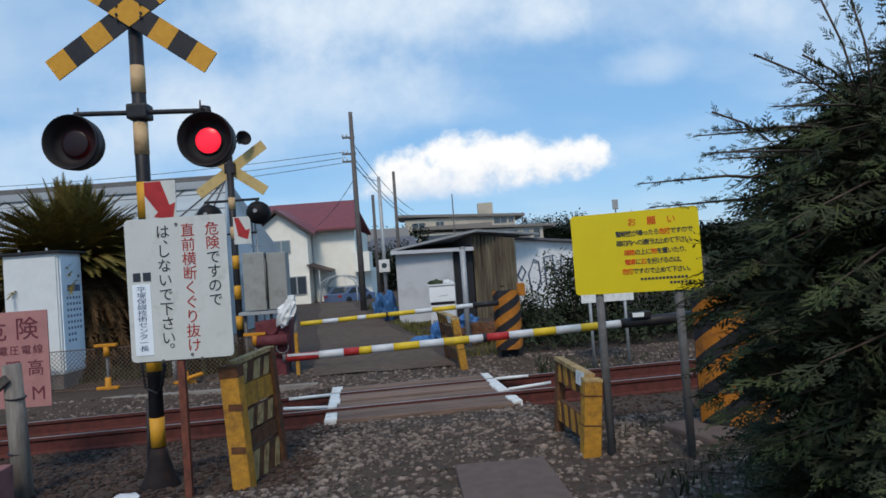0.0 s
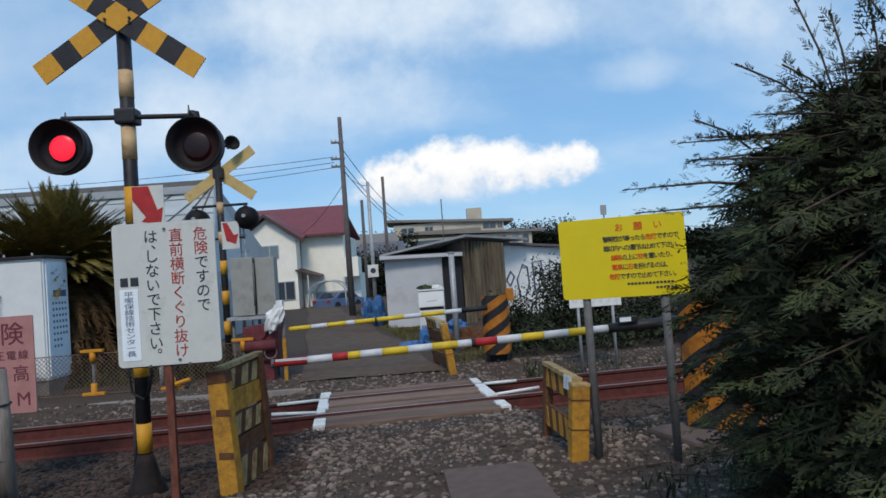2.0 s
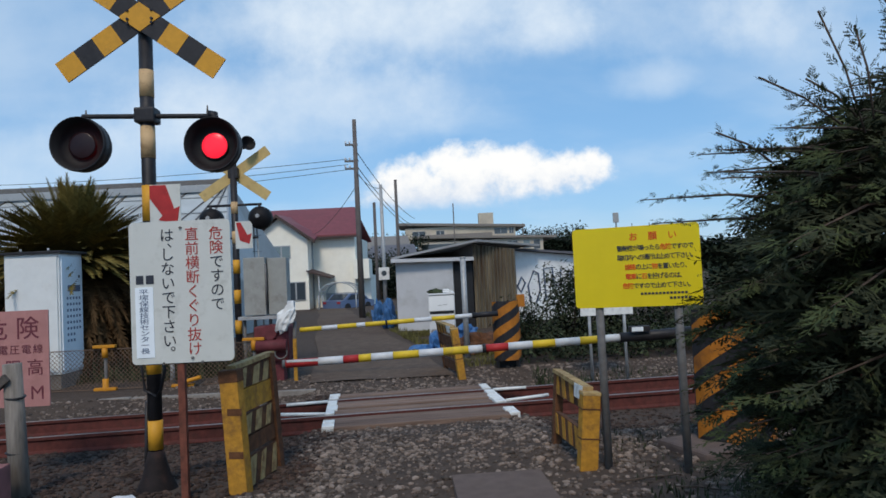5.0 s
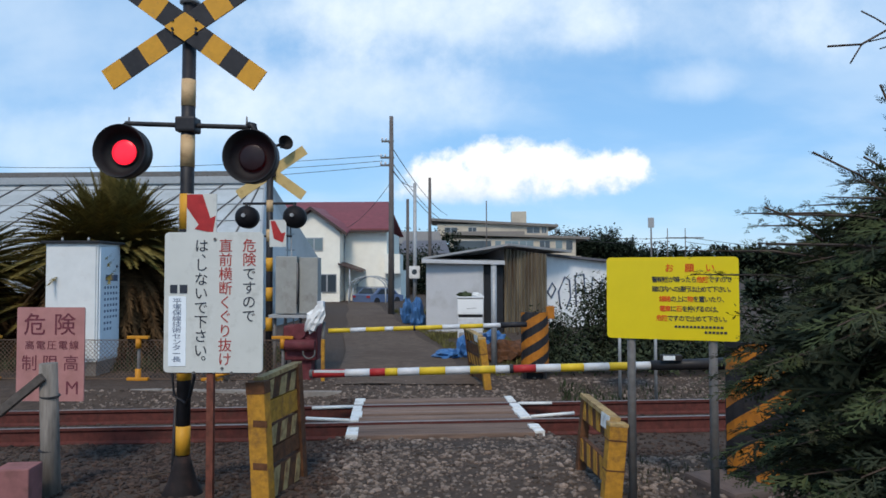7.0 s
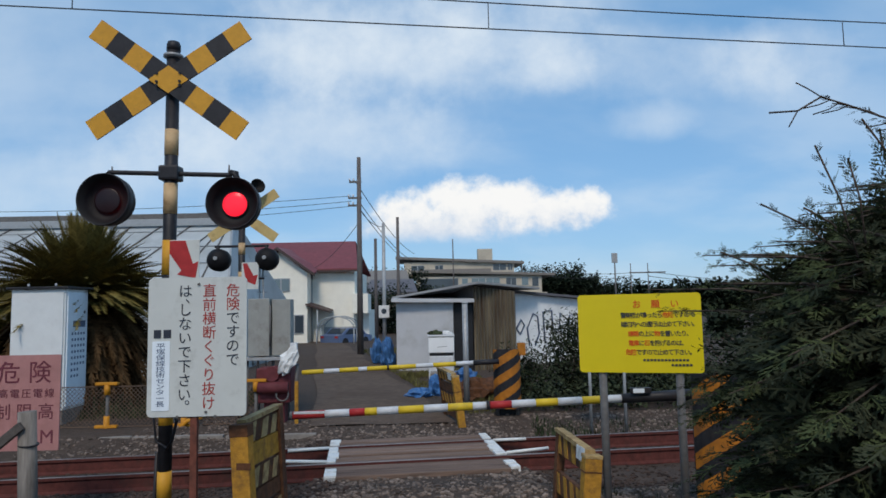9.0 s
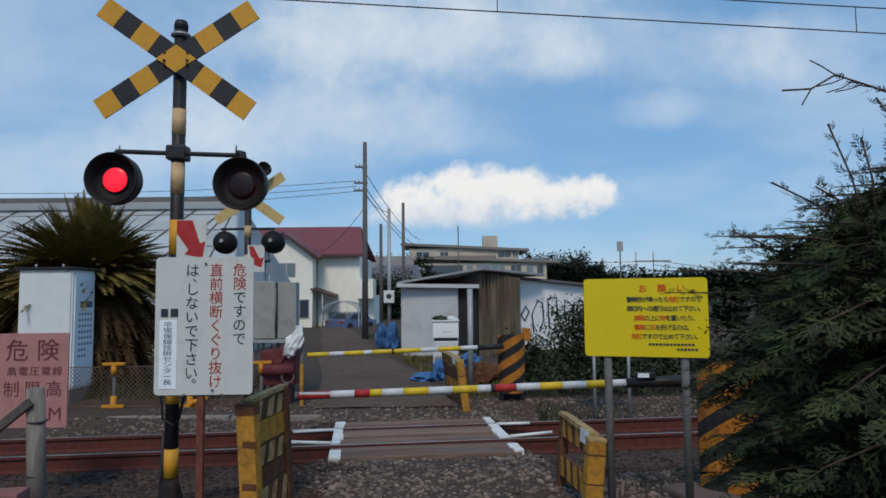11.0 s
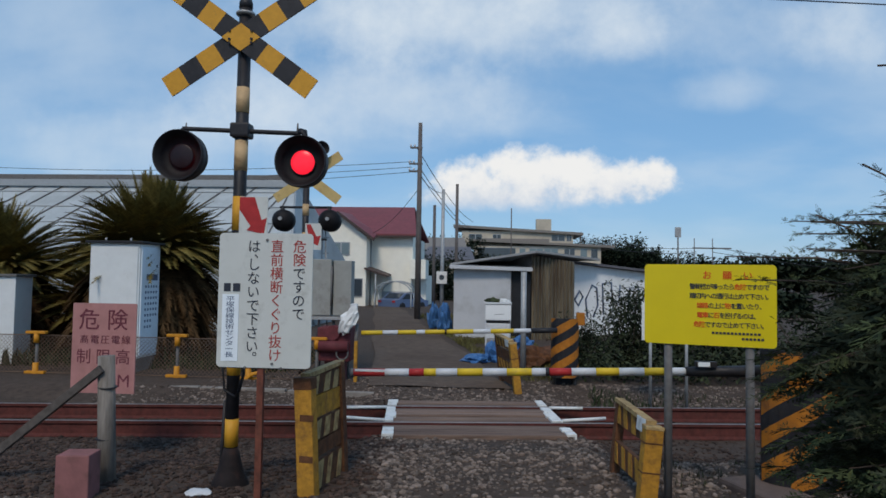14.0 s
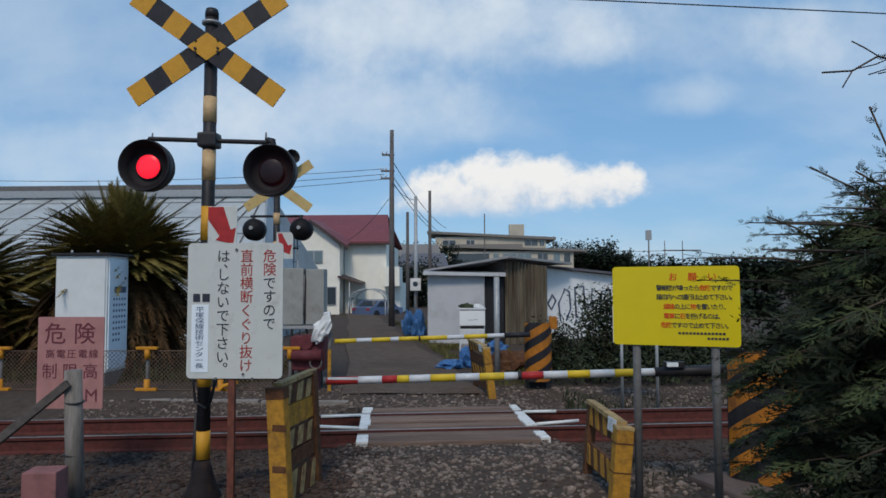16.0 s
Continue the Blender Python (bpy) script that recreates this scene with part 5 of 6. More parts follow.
for j in range(8):
    for i in range(5 if j < 6 else 3):
        part("text_bar", boxb((0.512, -0.20 + i * 0.10, 1.58 - j * 0.11), (0.5145, -0.15 + i * 0.10, 1.625 - j * 0.11)), "ink_blue", cab)
cab2 = thing("equipment_cabinet", "smaller white cabinet beside the cycads", "cabinet", (-9.52, 12.6, 0.0))
part("body", boxb((-0.4, -0.25, 0.0), (0.4, 0.25, 1.75), 0.012), "cab_white", cab2)
part("roof", boxb((-0.45, -0.3, 1.75), (0.45, 0.3, 1.80), 0.008), "dull_steel", cab2)
meter = thing("relay_box", "small grey relay box on a post behind the warning sign", "relay box", (-4.35, 11.9, 0.0))
part("box", boxb((-0.16, -0.1, 0.55), (0.16, 0.1, 1.35), 0.015), "grey_box", meter)
part("post", rodb((0, 0.02, -0.1), (0, 0.02, 0.6), 0.04), "steel", meter)


# ---- greenhouse ----
gh = thing("greenhouse", "long greenhouse with clouded panes and grey metal glazing bars", "greenhouse")
GX0, GX1, GY, GYR, EZ, RZ = -34.0, -6.35, 21.5, 26.0, 2.35, 5.75
part("pane_slope", poly(bmesh.new(), [(GX0, GY, EZ), (GX1, GY, EZ), (GX1 - 1.2, GYR, RZ), (GX0, GYR, RZ)], (0, 0.03, 0.04)), "film_pane", gh, "clouded sloping panes")
part("front_wall", boxb((GX0, GY, -0.2), (GX1, GY + 0.04, EZ)), "film_pane", gh)
part("back_slope", poly(bmesh.new(), [(GX0, GYR, RZ), (GX1 - 1.2, GYR, RZ), (GX1, 30.5, EZ), (GX0, 30.5, EZ)], (0, 0.03, 0.04)), "film_pane", gh)
part("end_wall", poly(bmesh.new(), [(GX1, GY, -0.2), (GX1, 30.5, -0.2), (GX1, 30.5, EZ), (GX1 - 1.2, GYR, RZ), (GX1, GY, EZ)], (-0.03, 0, 0)), "film_pane", gh)
part("ridge_beam", boxb((GX0, GYR - 0.1, RZ - 0.05), (GX1 - 1.0, GYR + 0.1, RZ + 0.16), 0.02), "dull_steel", gh)
part("ridge_vent", boxb((GX0, GYR - 0.75, RZ - 0.42), (GX1 - 1.3, GYR - 0.60, RZ - 0.14), 0.02), "frame_white", gh, "pale ridge ventilator band")
x = GX0
while x < GX1 - 0.3:
    part("glazing_bar", rodb((x, GY - 0.03, EZ + 0.02), (min(x + 2.3, GX1 - 1.2), GYR - 0.04, RZ + 0.02), 0.03, seg=6), "dull_steel", gh)
    x += 1.15
for k in (0.2, 0.4, 0.6, 0.8):
    part("purlin", rodb((GX0, GY + (GYR - GY) * k - 0.03, EZ + (RZ - EZ) * k + 0.02), (GX1 - 1.2 * k, GY + (GYR - GY) * k - 0.03, EZ + (RZ - EZ) * k + 0.02), 0.022, seg=6), "frame_white", gh)
for a, b in (((GX1, GY, EZ), (GX1 - 1.2, GYR, RZ)), ((GX1, GY, -0.1), (GX1, GY, EZ)), ((GX1 + 0.05, GY + 1.5, 0), (GX1 - 0.4, GY + 1.5, 3.4)), ((GX1 + 0.05, GY + 3, 0), (GX1 - 0.9, GY + 3, 4.6))):
    part("end_frame", rodb(a, b, 0.05, seg=8), "frame_white", gh)


# ---- the signal on the far side, seen from behind ----
far = thing("crossing_signal", "second crossing signal seen from behind, with a ladder and horn", "crossing signal")
FX0, FY0 = -3.19, 12.1
striped_pole(far, FX0, FY0, -0.1, 3.98, 0.062, [(3.0, 3.22, "cream"), (2.45, 2.68, "cream"), (1.9, 2.15, "yellow"), (1.35, 1.6, "yellow"), (0.8, 1.05, "yellow")])
crossbuck(far, FX0, FY0 + 0.08, 3.755, 0.76, 0.19, -36, 34, 0.014, "back_yellow", "back_yellow", False)
part("clamp", boxb((FX0 - 0.09, FY0 - 0.05, 3.66), (FX0 + 0.09, FY0 + 0.08, 3.85), 0.01), "black", far)
part("lamp_arm", rodb((FX0 - 0.5, FY0, 3.16), (FX0 + 0.5, FY0, 3.16), 0.024), "black", far)
for sx in (-0.44, 0.46):
    bm = lathe(bmesh.new(), [(0.0001, 0.16), (0.07, 0.15), (0.15, 0.10), (0.21, 0.02), (0.21, -0.14), (0.19, -0.16), (0.19, -0.02), (0.0001, -0.02)], 28, pose(FX0 + sx, FY0, 2.91, 90, 0, 0))
    lamp = part("lamp_housing", bm, "lampblack", far, "black rounded back of a flasher")
    part("lamp_boss", rodb((FX0 + sx, FY0 - 0.15, 2.93), (FX0 + sx, FY0 - 0.19, 2.93), 0.035, seg=10), "steel", lamp)
    part("lamp_bracket", rodb((FX0 + sx, FY0, 2.95), (FX0 + sx, FY0, 3.17), 0.03, seg=8), "black", far)
part("horn", lathe(bmesh.new(), [(0.03, -0.14), (0.05, -0.05), (0.07, 0.02), (0.13, 0.10), (0.14, 0.12), (0.12, 0.10), (0.03, 0.0)], 20, pose(FX0 + 0.26, FY0 - 0.02, 4.26, 80, 0, 35)), "lampblack", far, "black warning horn")
part("horn_stalk", tube(bmesh.new(), [(FX0, FY0, 3.95), (FX0, FY0, 4.22), (FX0 + 0.2, FY0, 4.26)], 0.03, 8), "black", far)
part("step_bracket", rodb((FX0 - 0.2, FY0, 2.55), (FX0 + 0.42, FY0, 2.55), 0.02, seg=8), "black", far)
fa = part("arrow_plate", boxb((FX0 + 0.02, FY0 - 0.07, 2.35), (FX0 + 0.33, FY0 - 0.06, 2.85)), "white_plate", far)
part("red_arrow", poly(bmesh.new(), [(FX0 + 0.04, FY0 - 0.074, 2.83), (FX0 + 0.12, FY0 - 0.074, 2.83), (FX0 + 0.24, FY0 - 0.074, 2.60), (FX0 + 0.32, FY0 - 0.074, 2.62), (FX0 + 0.27, FY0 - 0.074, 2.43), (FX0 + 0.10, FY0 - 0.074, 2.50)], (0, 0.004, 0)), "red", fa)
for lx in (FX0 + 0.47, FX0 + 0.30):
    part("ladder_rail", rodb((lx - 0.05, FY0 + 0.25, 0.3), (lx - 0.12 if lx > FX0 + 0.4 else lx, FY0 + 0.15, 2.85), 0.014, seg=8), "steel", far)
for z in np.arange(0.5, 2.8, 0.3):
    part("ladder_rung", rodb((FX0 + 0.25, FY0 + 0.2, z), (FX0 + 0.42, FY0 + 0.2, z), 0.01, seg=6), "steel", far)
ctl = thing("control_box", "pair of tall grey steel control boxes on a frame", "control box", (-2.63, 12.0, 0.0))
part("left_box", boxb((-0.37, -0.16, 1.13), (0.02, 0.16, 2.17), 0.012), "grey_box", ctl)
part("right_box", boxb((0.05, -0.10, 1.13), (0.39, 0.20, 2.15), 0.012), "grey_box", ctl)
part("wall_lamp", boxb((0.40, -0.20, 1.16), (0.52, -0.06, 1.36), 0.02), "bar_white", ctl, "small pale lamp box on the side")
part("conduit", tube(bmesh.new(), [(0.3, -0.12, 1.06), (0.32, -0.14, 0.8), (0.26, -0.14, 0.5), (0.28, -0.12, 0.0)], 0.018, 6), "dull_steel", ctl)
part("conduit", tube(bmesh.new(), [(-0.2, -0.12, 1.06), (-0.22, -0.14, 0.7), (-0.16, -0.14, 0.3), (-0.18, -0.12, 0.0)], 0.018, 6), "black", ctl)
part("hinge", rodb((0.035, -0.17, 1.3), (0.035, -0.17, 2.05), 0.018, seg=8), "dull_steel", ctl)
part("frame", boxb((-0.5, -0.14, 1.05), (0.40, 0.15, 1.11), 0.006), "steel", ctl)
for sx in (-0.42, 0.05, 0.33):
    part("leg", rodb((sx, 0, -0.1), (sx, 0, 1.06), 0.03, seg=8), "dull_steel", ctl)
mach = thing("barrier_machine", "dark red barrier machine with a white cloth thrown over its end", "barrier machine", (-2.35, 11.6, 0.0))
part("housing", boxb((-0.38, -0.2, 0.35), (0.22, 0.25, 0.95), 0.03), "red_machine", mach)
part("pedestal", boxb((-0.26, -0.12, -0.1), (0.10, 0.14, 0.36), 0.015), "red_machine", mach)
part("gear_case", rodb((-0.1, -0.25, 0.85), (-0.1, 0.05, 0.85), 0.13), "red_machine", mach)
part("stop_post", boxb((0.30, -0.26, 0.0), (0.36, -0.20, 0.72), 0.006), "crate_yellow", mach, "scuffed orange stop post")
part("handwheel", lathe(bmesh.new(), [(0.10, -0.012), (0.12, 0.0), (0.10, 0.012), (0.09, 0.0)], 20, pose(0.1, -0.30, 0.5, 90, 0, 0), False), "dull_steel", mach)
part("motor", rodb((-0.32, -0.26, 0.62), (0.20, -0.26, 0.62), 0.10), "red_machine", mach)
bm = bmesh.new()
bmesh.ops.create_icosphere(bm, subdivisions=3, radius=1.0)
for vt in bm.verts:
    q = 1 + 0.5 * noise.noise(vt.co * 2.2 + Vector((4, 1, 0)))
    vt.co = Vector((0.20 + 0.14 * vt.co.x * q + 0.10 * vt.co.z, -0.28 + 0.10 * vt.co.y * q, 1.08 + 0.24 * vt.co.z * q))
part("cloth", bm, "cloth", mach, "crumpled white cloth")
part("weight_arm", rodb((0.30, -0.2, 0.45), (0.34, -0.2, 1.02), 0.03, seg=8), "dull_steel", mach)

fbar = thing("crossing_barrier", "lowered yellow and white barrier pole beyond the tracks", "barrier")
fseg = [(-1.93, -1.55, "bar_yellow"), (-1.55, -1.28, "bar_white"), (-1.28, -0.95, "bar_yellow"), (-0.95, -0.80, "bar_white"), (-0.80, -0.45, "bar_yellow"), (-0.45, -0.42, "black"), (-0.42, 0.05, "bar_yellow"), (0.05, 0.35, "bar_white"), (0.35, 0.75, "bar_yellow"), (0.75, 1.05, "bar_white"), (1.05, 1.5, "black")]
for a, b, mt in fseg:
    za, zb = 0.863 + (a + 1.93) * 0.034, 0.863 + (b + 1.93) * 0.034
    part("bar_section", rodb((a, 11.4, za), (b, 11.4, zb), 0.040 if mt != "black" else 0.046, seg=12), mt, fbar)
part("machine", boxb((1.5, 11.75, -0.1), (1.85, 12.1, 1.05), 0.03), "black", fbar)
hazard_guard("orange and black striped guard on the far side of the tracks", (1.66, 11.7, 0.06), 0, 0.50, 1.12, 0.31, 0.38)
guard_fence("guard_fence", "leaning yellow-brown guard fence on the far side of the tracks", (0.80, 10.75, 0.03), 12, -7, 1.2, 0.84, 0.12, ((0.05, 0.22, "dark"), (0.26, 0.44, "striped"), (0.48, 0.63, "dark"), (0.66, 0.80, "striped")))
gp = thing("steel_post", "slim galvanised steel post at the lane's edge", "post", (1.01, 13.3, 0.0))
part("shaft", rodb((0, 0, -0.1), (0, 0, 2.02), 0.058), "steel", gp)
part("cap", rodb((0, 0, 2.01), (0, 0, 2.04), 0.064), "steel", gp)
wb = thing("sign_board", "plain white sign board seen from behind on two thin legs", "sign board", (3.16, 10.5, 0.0))
part("plate", boxb((-0.42, 0, 0.92), (0.42, 0.015, 1.52), 0.004), "white_paint", wb)
for sx in (-0.28, 0.28):
    part("leg", rodb((sx, 0.03, -0.15), (sx, 0.03, 1.4), 0.025, seg=8), "steel", wb)


def crumple(name, label, at, size, material, seed, category):
    bm = bmesh.new()
    bmesh.ops.create_icosphere(bm, subdivisions=3, radius=1.0)
    for vt in bm.verts:
        n = noise.noise(vt.co * 2.1 + Vector((seed, 0, 0))) * 0.45 + noise.noise(vt.co * 5 + Vector((0, seed, 0))) * 0.2
        q = 1 + n
        vt.co = Vector((vt.co.x * size[0] * q, vt.co.y * size[1] * q, max(-0.02, (vt.co.z * 0.75 + 0.35) * size[2] * q)))
    ob = solid(name, bm, material, label, category)
    ob.location = at
    return ob


crumple("tarpaulin", "crumpled blue tarpaulin lying beside the lane", (0.0, 14.6, 0.0), (0.28, 0.4, 0.15), "tarp", 3, "tarpaulin")
crumple("tarpaulin", "bunched blue tarpaulin by the guard fence", (0.42, 14.9, 0.0), (0.2, 0.35, 0.36), "tarp", 5, "tarpaulin")
crumple("tarpaulin", "tall heap under a blue tarpaulin beside the white shed", (-1.25, 22.9, 0.0), (0.24, 0.5, 0.85), "tarp", 9, "tarpaulin")
crumple("tarpaulin", "blue tarpaulin over a heap by the utility pole", (-1.78, 24.8, 0.0), (0.22, 0.4, 0.75), "tarp", 12, "tarpaulin")


# ---- sheds ----
shed = thing("white_shed", "white panelled shed with a flat roof edge at the lane", "shed")
part("front_wall", poly(bmesh.new(), [(-0.85, 21.3, -0.1), (0.97, 20.64, -0.1), (0.97, 20.64, 2.12), (-0.85, 21.3, 2.18)], (0.02, 0.08, 0)), "shed_white", shed)
part("side_wall", boxb((-0.85, 21.35, -0.1), (-0.78, 24.5, 2.2)), "shed_white", shed)
part("roof", poly(bmesh.new(), [(-0.98, 21.0, 2.17), (1.62, 20.2, 2.10), (1.65, 24.4, 2.34), (-0.98, 24.6, 2.34)], (0, 0, 0.10)), "shed_white", shed, "flat roof with a pale edge")
# the shed's unlit inside is painted on as a flat near-black plate
part("doorway", poly(bmesh.new(), [(0.98, 20.74, -0.1), (1.58, 20.55, -0.1), (1.58, 20.55, 2.05), (0.98, 20.74, 2.08)], (0, 0.06, 0)), "dark", shed, "dark plate painted as the unlit open doorway")
brown = thing("corrugated_shed", "rusty brown corrugated sheet shed with a low pitched roof", "shed")
bm = bmesh.new()
n = 64
vs = []
for i in range(n + 1):
    x = 1.62 + 1.42 * i / n
    y = 20.7 + 0.05 * math.sin(i * 1.2) + (x - 1.62) * 0.5
    vs.append((bm.verts.new((x, y, -0.1)), bm.verts.new((x, y, 2.62 - 0.13 * (x - 1.62)))))
for a, b in zip(vs, vs[1:]):
    bm.faces.new((a[0], b[0], b[1], a[1]))
part("front_sheet", bm, "corr_brown", brown, "rusty corrugated front sheet")
part("gable_wall", poly(bmesh.new(), [(-0.6, 24.9, 1.5), (1.62, 20.72, 1.5), (1.62, 20.72, 2.60), (-0.6, 24.9, 2.40)], (0.05, 0.08, 0)), "corr_dark", brown, "dark sheet gable")
part("roof", poly(bmesh.new(), [(-1.0, 21.6, 2.28), (1.75, 20.3, 2.68), (4.0, 22.4, 2.52), (3.2, 25.5, 2.72), (-0.8, 25.0, 2.42)], (0, 0, 0.07)), "shed_roof", brown, "low grey sheet roof")
part("back_wall", boxb((-0.6, 25.5, -0.1), (3.8, 25.6, 2.4)), "corr_dark", brown)
crate = thing("white_freezer", "white chest freezer with clutter on top, by the shed door", "freezer", (0.56, 18.6, 0.0))
part("cabinet", boxb((-0.36, -0.3, 0.70), (0.36, 0.3, 1.14), 0.03), "white_wall", crate)
part("lid", boxb((-0.38, -0.32, 1.145), (0.38, 0.32, 1.20), 0.02), "bar_white", crate)
part("lid_seal", boxb((-0.355, -0.305, 1.135), (0.355, 0.305, 1.15)), "dark", crate)
# near-black box paints the shade in the gap under the freezer
part("base_shadow_gap", boxb((-0.33, -0.26, 0.62), (0.33, 0.28, 0.71)), "dark", crate)
part("lower_case", boxb((-0.36, -0.28, -0.05), (0.34, 0.3, 0.62), 0.03), "bar_white", crate, "dirty white lower case")
part("dent", boxb((-0.05, -0.305, 0.86), (0.22, -0.298, 0.875), 0.002, pose(0, 0, 0, 0, -4, 0)), "steel", crate)
cw = thing("concrete_trough", "low pale concrete trough at the foot of the freezer", "trough", (0.75, 17.6, 0.0))
part("shell", boxb((-0.5, -0.2, -0.05), (0.5, 0.2, 0.26), 0.04), "concrete", cw)
crumple("bundle", "dark bundle lying on the freezer lid", (0.40, 18.5, 1.19), (0.22, 0.2, 0.12), "weed", 15, "bundle")
crumple("bundle", "white bag lying on the freezer lid", (0.72, 18.5, 1.19), (0.16, 0.15, 0.10), "cloth", 16, "bag")
crumple("tarpaulin", "blue plastic sheet among the junk behind the steel post", (1.05, 14.9, 0.3), (0.25, 0.3, 0.25), "tarp", 18, "tarpaulin")
crumple("rubbish_sack", "brown rubbish sack between post and striped guard", (1.3, 14.2, 0.0), (0.5, 0.5, 0.42), "crate_wood", 19, "rubbish sack")
pw = thing("painted_wall", "white wall with grey painted outlines under a blue-grey roof", "wall")
part("wall", poly(bmesh.new(), [(3.05, 22.4, -0.1), (7.6, 25.2, -0.1), (7.6, 25.2, 2.0), (3.05, 22.4, 2.42)], (0, 0.12, 0)), "white_wall", pw)
part("roof", poly(bmesh.new(), [(2.9, 22.1, 2.44), (7.9, 25.0, 2.02), (8.3, 27.0, 2.03), (3.2, 25.0, 2.45)], (0, 0, 0.08)), "slate", pw, "blue-grey roof")
wall_dir = Vector((4.55, 2.8, 0)).normalized()


def on_wall(s, z):
    p = Vector((3.05, 22.4, 0)) + wall_dir * s
    return (p.x, p.y - 0.03, z)


for pts in ([(0.7, 0.6), (0.62, 1.2), (0.9, 1.7), (1.1, 1.6), (1.15, 1.0), (0.95, 0.6)], [(1.4, 0.7), (1.35, 1.75), (1.75, 1.8), (1.8, 1.1), (2.1, 1.15), (2.15, 1.7)], [(0.15, 1.2), (0.35, 1.5), (0.5, 1.3), (0.3, 1.0), (0.15, 1.2)], [(2.5, 0.6), (2.6, 1.6), (3.0, 1.65), (3.05, 0.8)]):
    part("painted_line", tube(bmesh.new(), [on_wall(a, b) for a, b in pts], 0.03, 6), "ink_blue", pw, "grey painted outline")


# ---- house ----
def window(parent, x0, x1, y, z0, z1, panes=2, glass_mat="glass_pale"):
    w = part("window", boxb((x0, y - 0.06, z0), (x1, y + 0.02, z1)), "frame_white", parent, "white framed window")
    for i in range(panes):
        a = x0 + (x1 - x0) * i / panes + 0.05
        b = x0 + (x1 - x0) * (i + 1) / panes - 0.05
        part("pane", boxb((a, y - 0.075, z0 + 0.06), (b, y - 0.055, z1 - 0.06)), glass_mat, w)
    return w


house = thing("house", "two-storey cream house with a maroon metal roof", "house")
HY = 44.0
part("main_wall", boxb((-12.8, HY, -0.4), (-4.9, HY + 8, 4.65)), "house_wall", house)
part("wing_wall", poly(bmesh.new(), [(-12.9, HY - 1.5, -0.4), (-7.75, HY - 1.5, -0.4), (-7.75, HY - 1.5, 4.45), (-9.55, HY - 1.5, 5.85), (-12.9, HY - 1.5, 3.3)], (0, 2.5, 0)), "house_wall", house)
part("roof", poly(bmesh.new(), [(-13.5, HY - 0.5, 4.62), (-4.6, HY - 0.5, 4.62), (-5.25, HY + 3.8, 6.85), (-13.5, HY + 3.8, 6.85)], (0, 0, 0.12)), "roof_red", house, "maroon metal roof")
part("back_roof", poly(bmesh.new(), [(-13.5, HY + 3.8, 6.85), (-5.25, HY + 3.8, 6.85), (-4.6, HY + 8.4, 4.62), (-13.5, HY + 8.4, 4.62)], (0, 0, 0.12)), "roof_red", house)
part("wing_roof", poly(bmesh.new(), [(-9.6, HY - 1.9, 5.95), (-7.25, HY - 1.9, 4.25), (-7.25, HY + 0.9, 4.9), (-9.6, HY + 2.6, 6.2)], (0, 0, 0.12)), "roof_red", house)
part("wing_roof", poly(bmesh.new(), [(-9.6, HY - 1.9, 5.95), (-13.0, HY - 1.9, 3.4), (-13.0, HY + 0.9, 3.6), (-9.6, HY + 2.6, 6.2)], (0, 0, 0.12)), "roof_red", house)
part("verge_board", poly(bmesh.new(), [(-9.6, HY - 1.95, 5.88), (-7.2, HY - 1.95, 4.16), (-7.2, HY - 1.95, 4.36), (-9.6, HY - 1.95, 6.1)], (0, 0.06, 0)), "roof_trim", house)
part("verge_board", poly(bmesh.new(), [(-9.6, HY - 1.95, 5.88), (-13.0, HY - 1.95, 3.4), (-13.0, HY - 1.95, 3.6), (-9.6, HY - 1.95, 6.1)], (0, 0.06, 0)), "roof_trim", house)
part("gutter", boxb((-7.4, HY - 0.62, 4.52), (-4.6, HY - 0.48, 4.64)), "roof_trim", house)
part("downpipe", rodb((-7.68, HY - 0.25, -0.2), (-7.68, HY - 0.25, 4.5), 0.05, seg=8), "frame_white", house)
window(house, -10.0, -8.85, HY - 1.5, 3.25, 4.1)
window(house, -11.9, -10.6, HY - 1.5, 3.25, 4.0)
window(house, -9.2, -7.95, HY - 1.5, 0.55, 1.75, 2, "glass")
part("canopy", poly(bmesh.new(), [(-7.85, HY - 1.7, 2.35), (-6.3, HY - 1.7, 1.85), (-6.3, HY - 0.1, 1.95), (-7.85, HY - 0.1, 2.5)], (0, 0, 0.10)), "roof_trim", house, "dark sloping porch canopy")
part("canopy_post", rodb((-7.1, HY - 1.6, -0.3), (-7.1, HY - 1.6, 2.05), 0.05, seg=8), "frame_white", house)
part("annex", boxb((-5.1, HY + 0.5, -0.4), (-4.0, HY + 6, 2.0)), "house_wall", house)
part("balcony", boxb((-5.0, HY - 0.6, 1.75), (-3.95, HY + 1.5, 3.05), 0.03), "house_wall", house)
part("dark_plinth", boxb((-8.0, HY - 1.54, -0.4), (-7.75, HY - 1.44, 1.8)), "house_wall", house)
carport = thing("carport", "arched pale metal carport frame beside the house", "carport", (-5.75, HY - 3.0, -0.3))
for y in (0, 1.5, 3.0):
    pts = [(1.15 * math.cos(a) * -1, y, 1.15 + 0.75 * math.sin(a)) for a in np.linspace(0, math.pi, 11)]
    part("hoop", tube(bmesh.new(), pts, 0.035, 6), "frame_white", carport)
    for sx in (-1.15, 1.15):
        part("post", rodb((sx, y, -0.1), (sx, y, 1.15), 0.04, seg=8), "frame_white", carport)
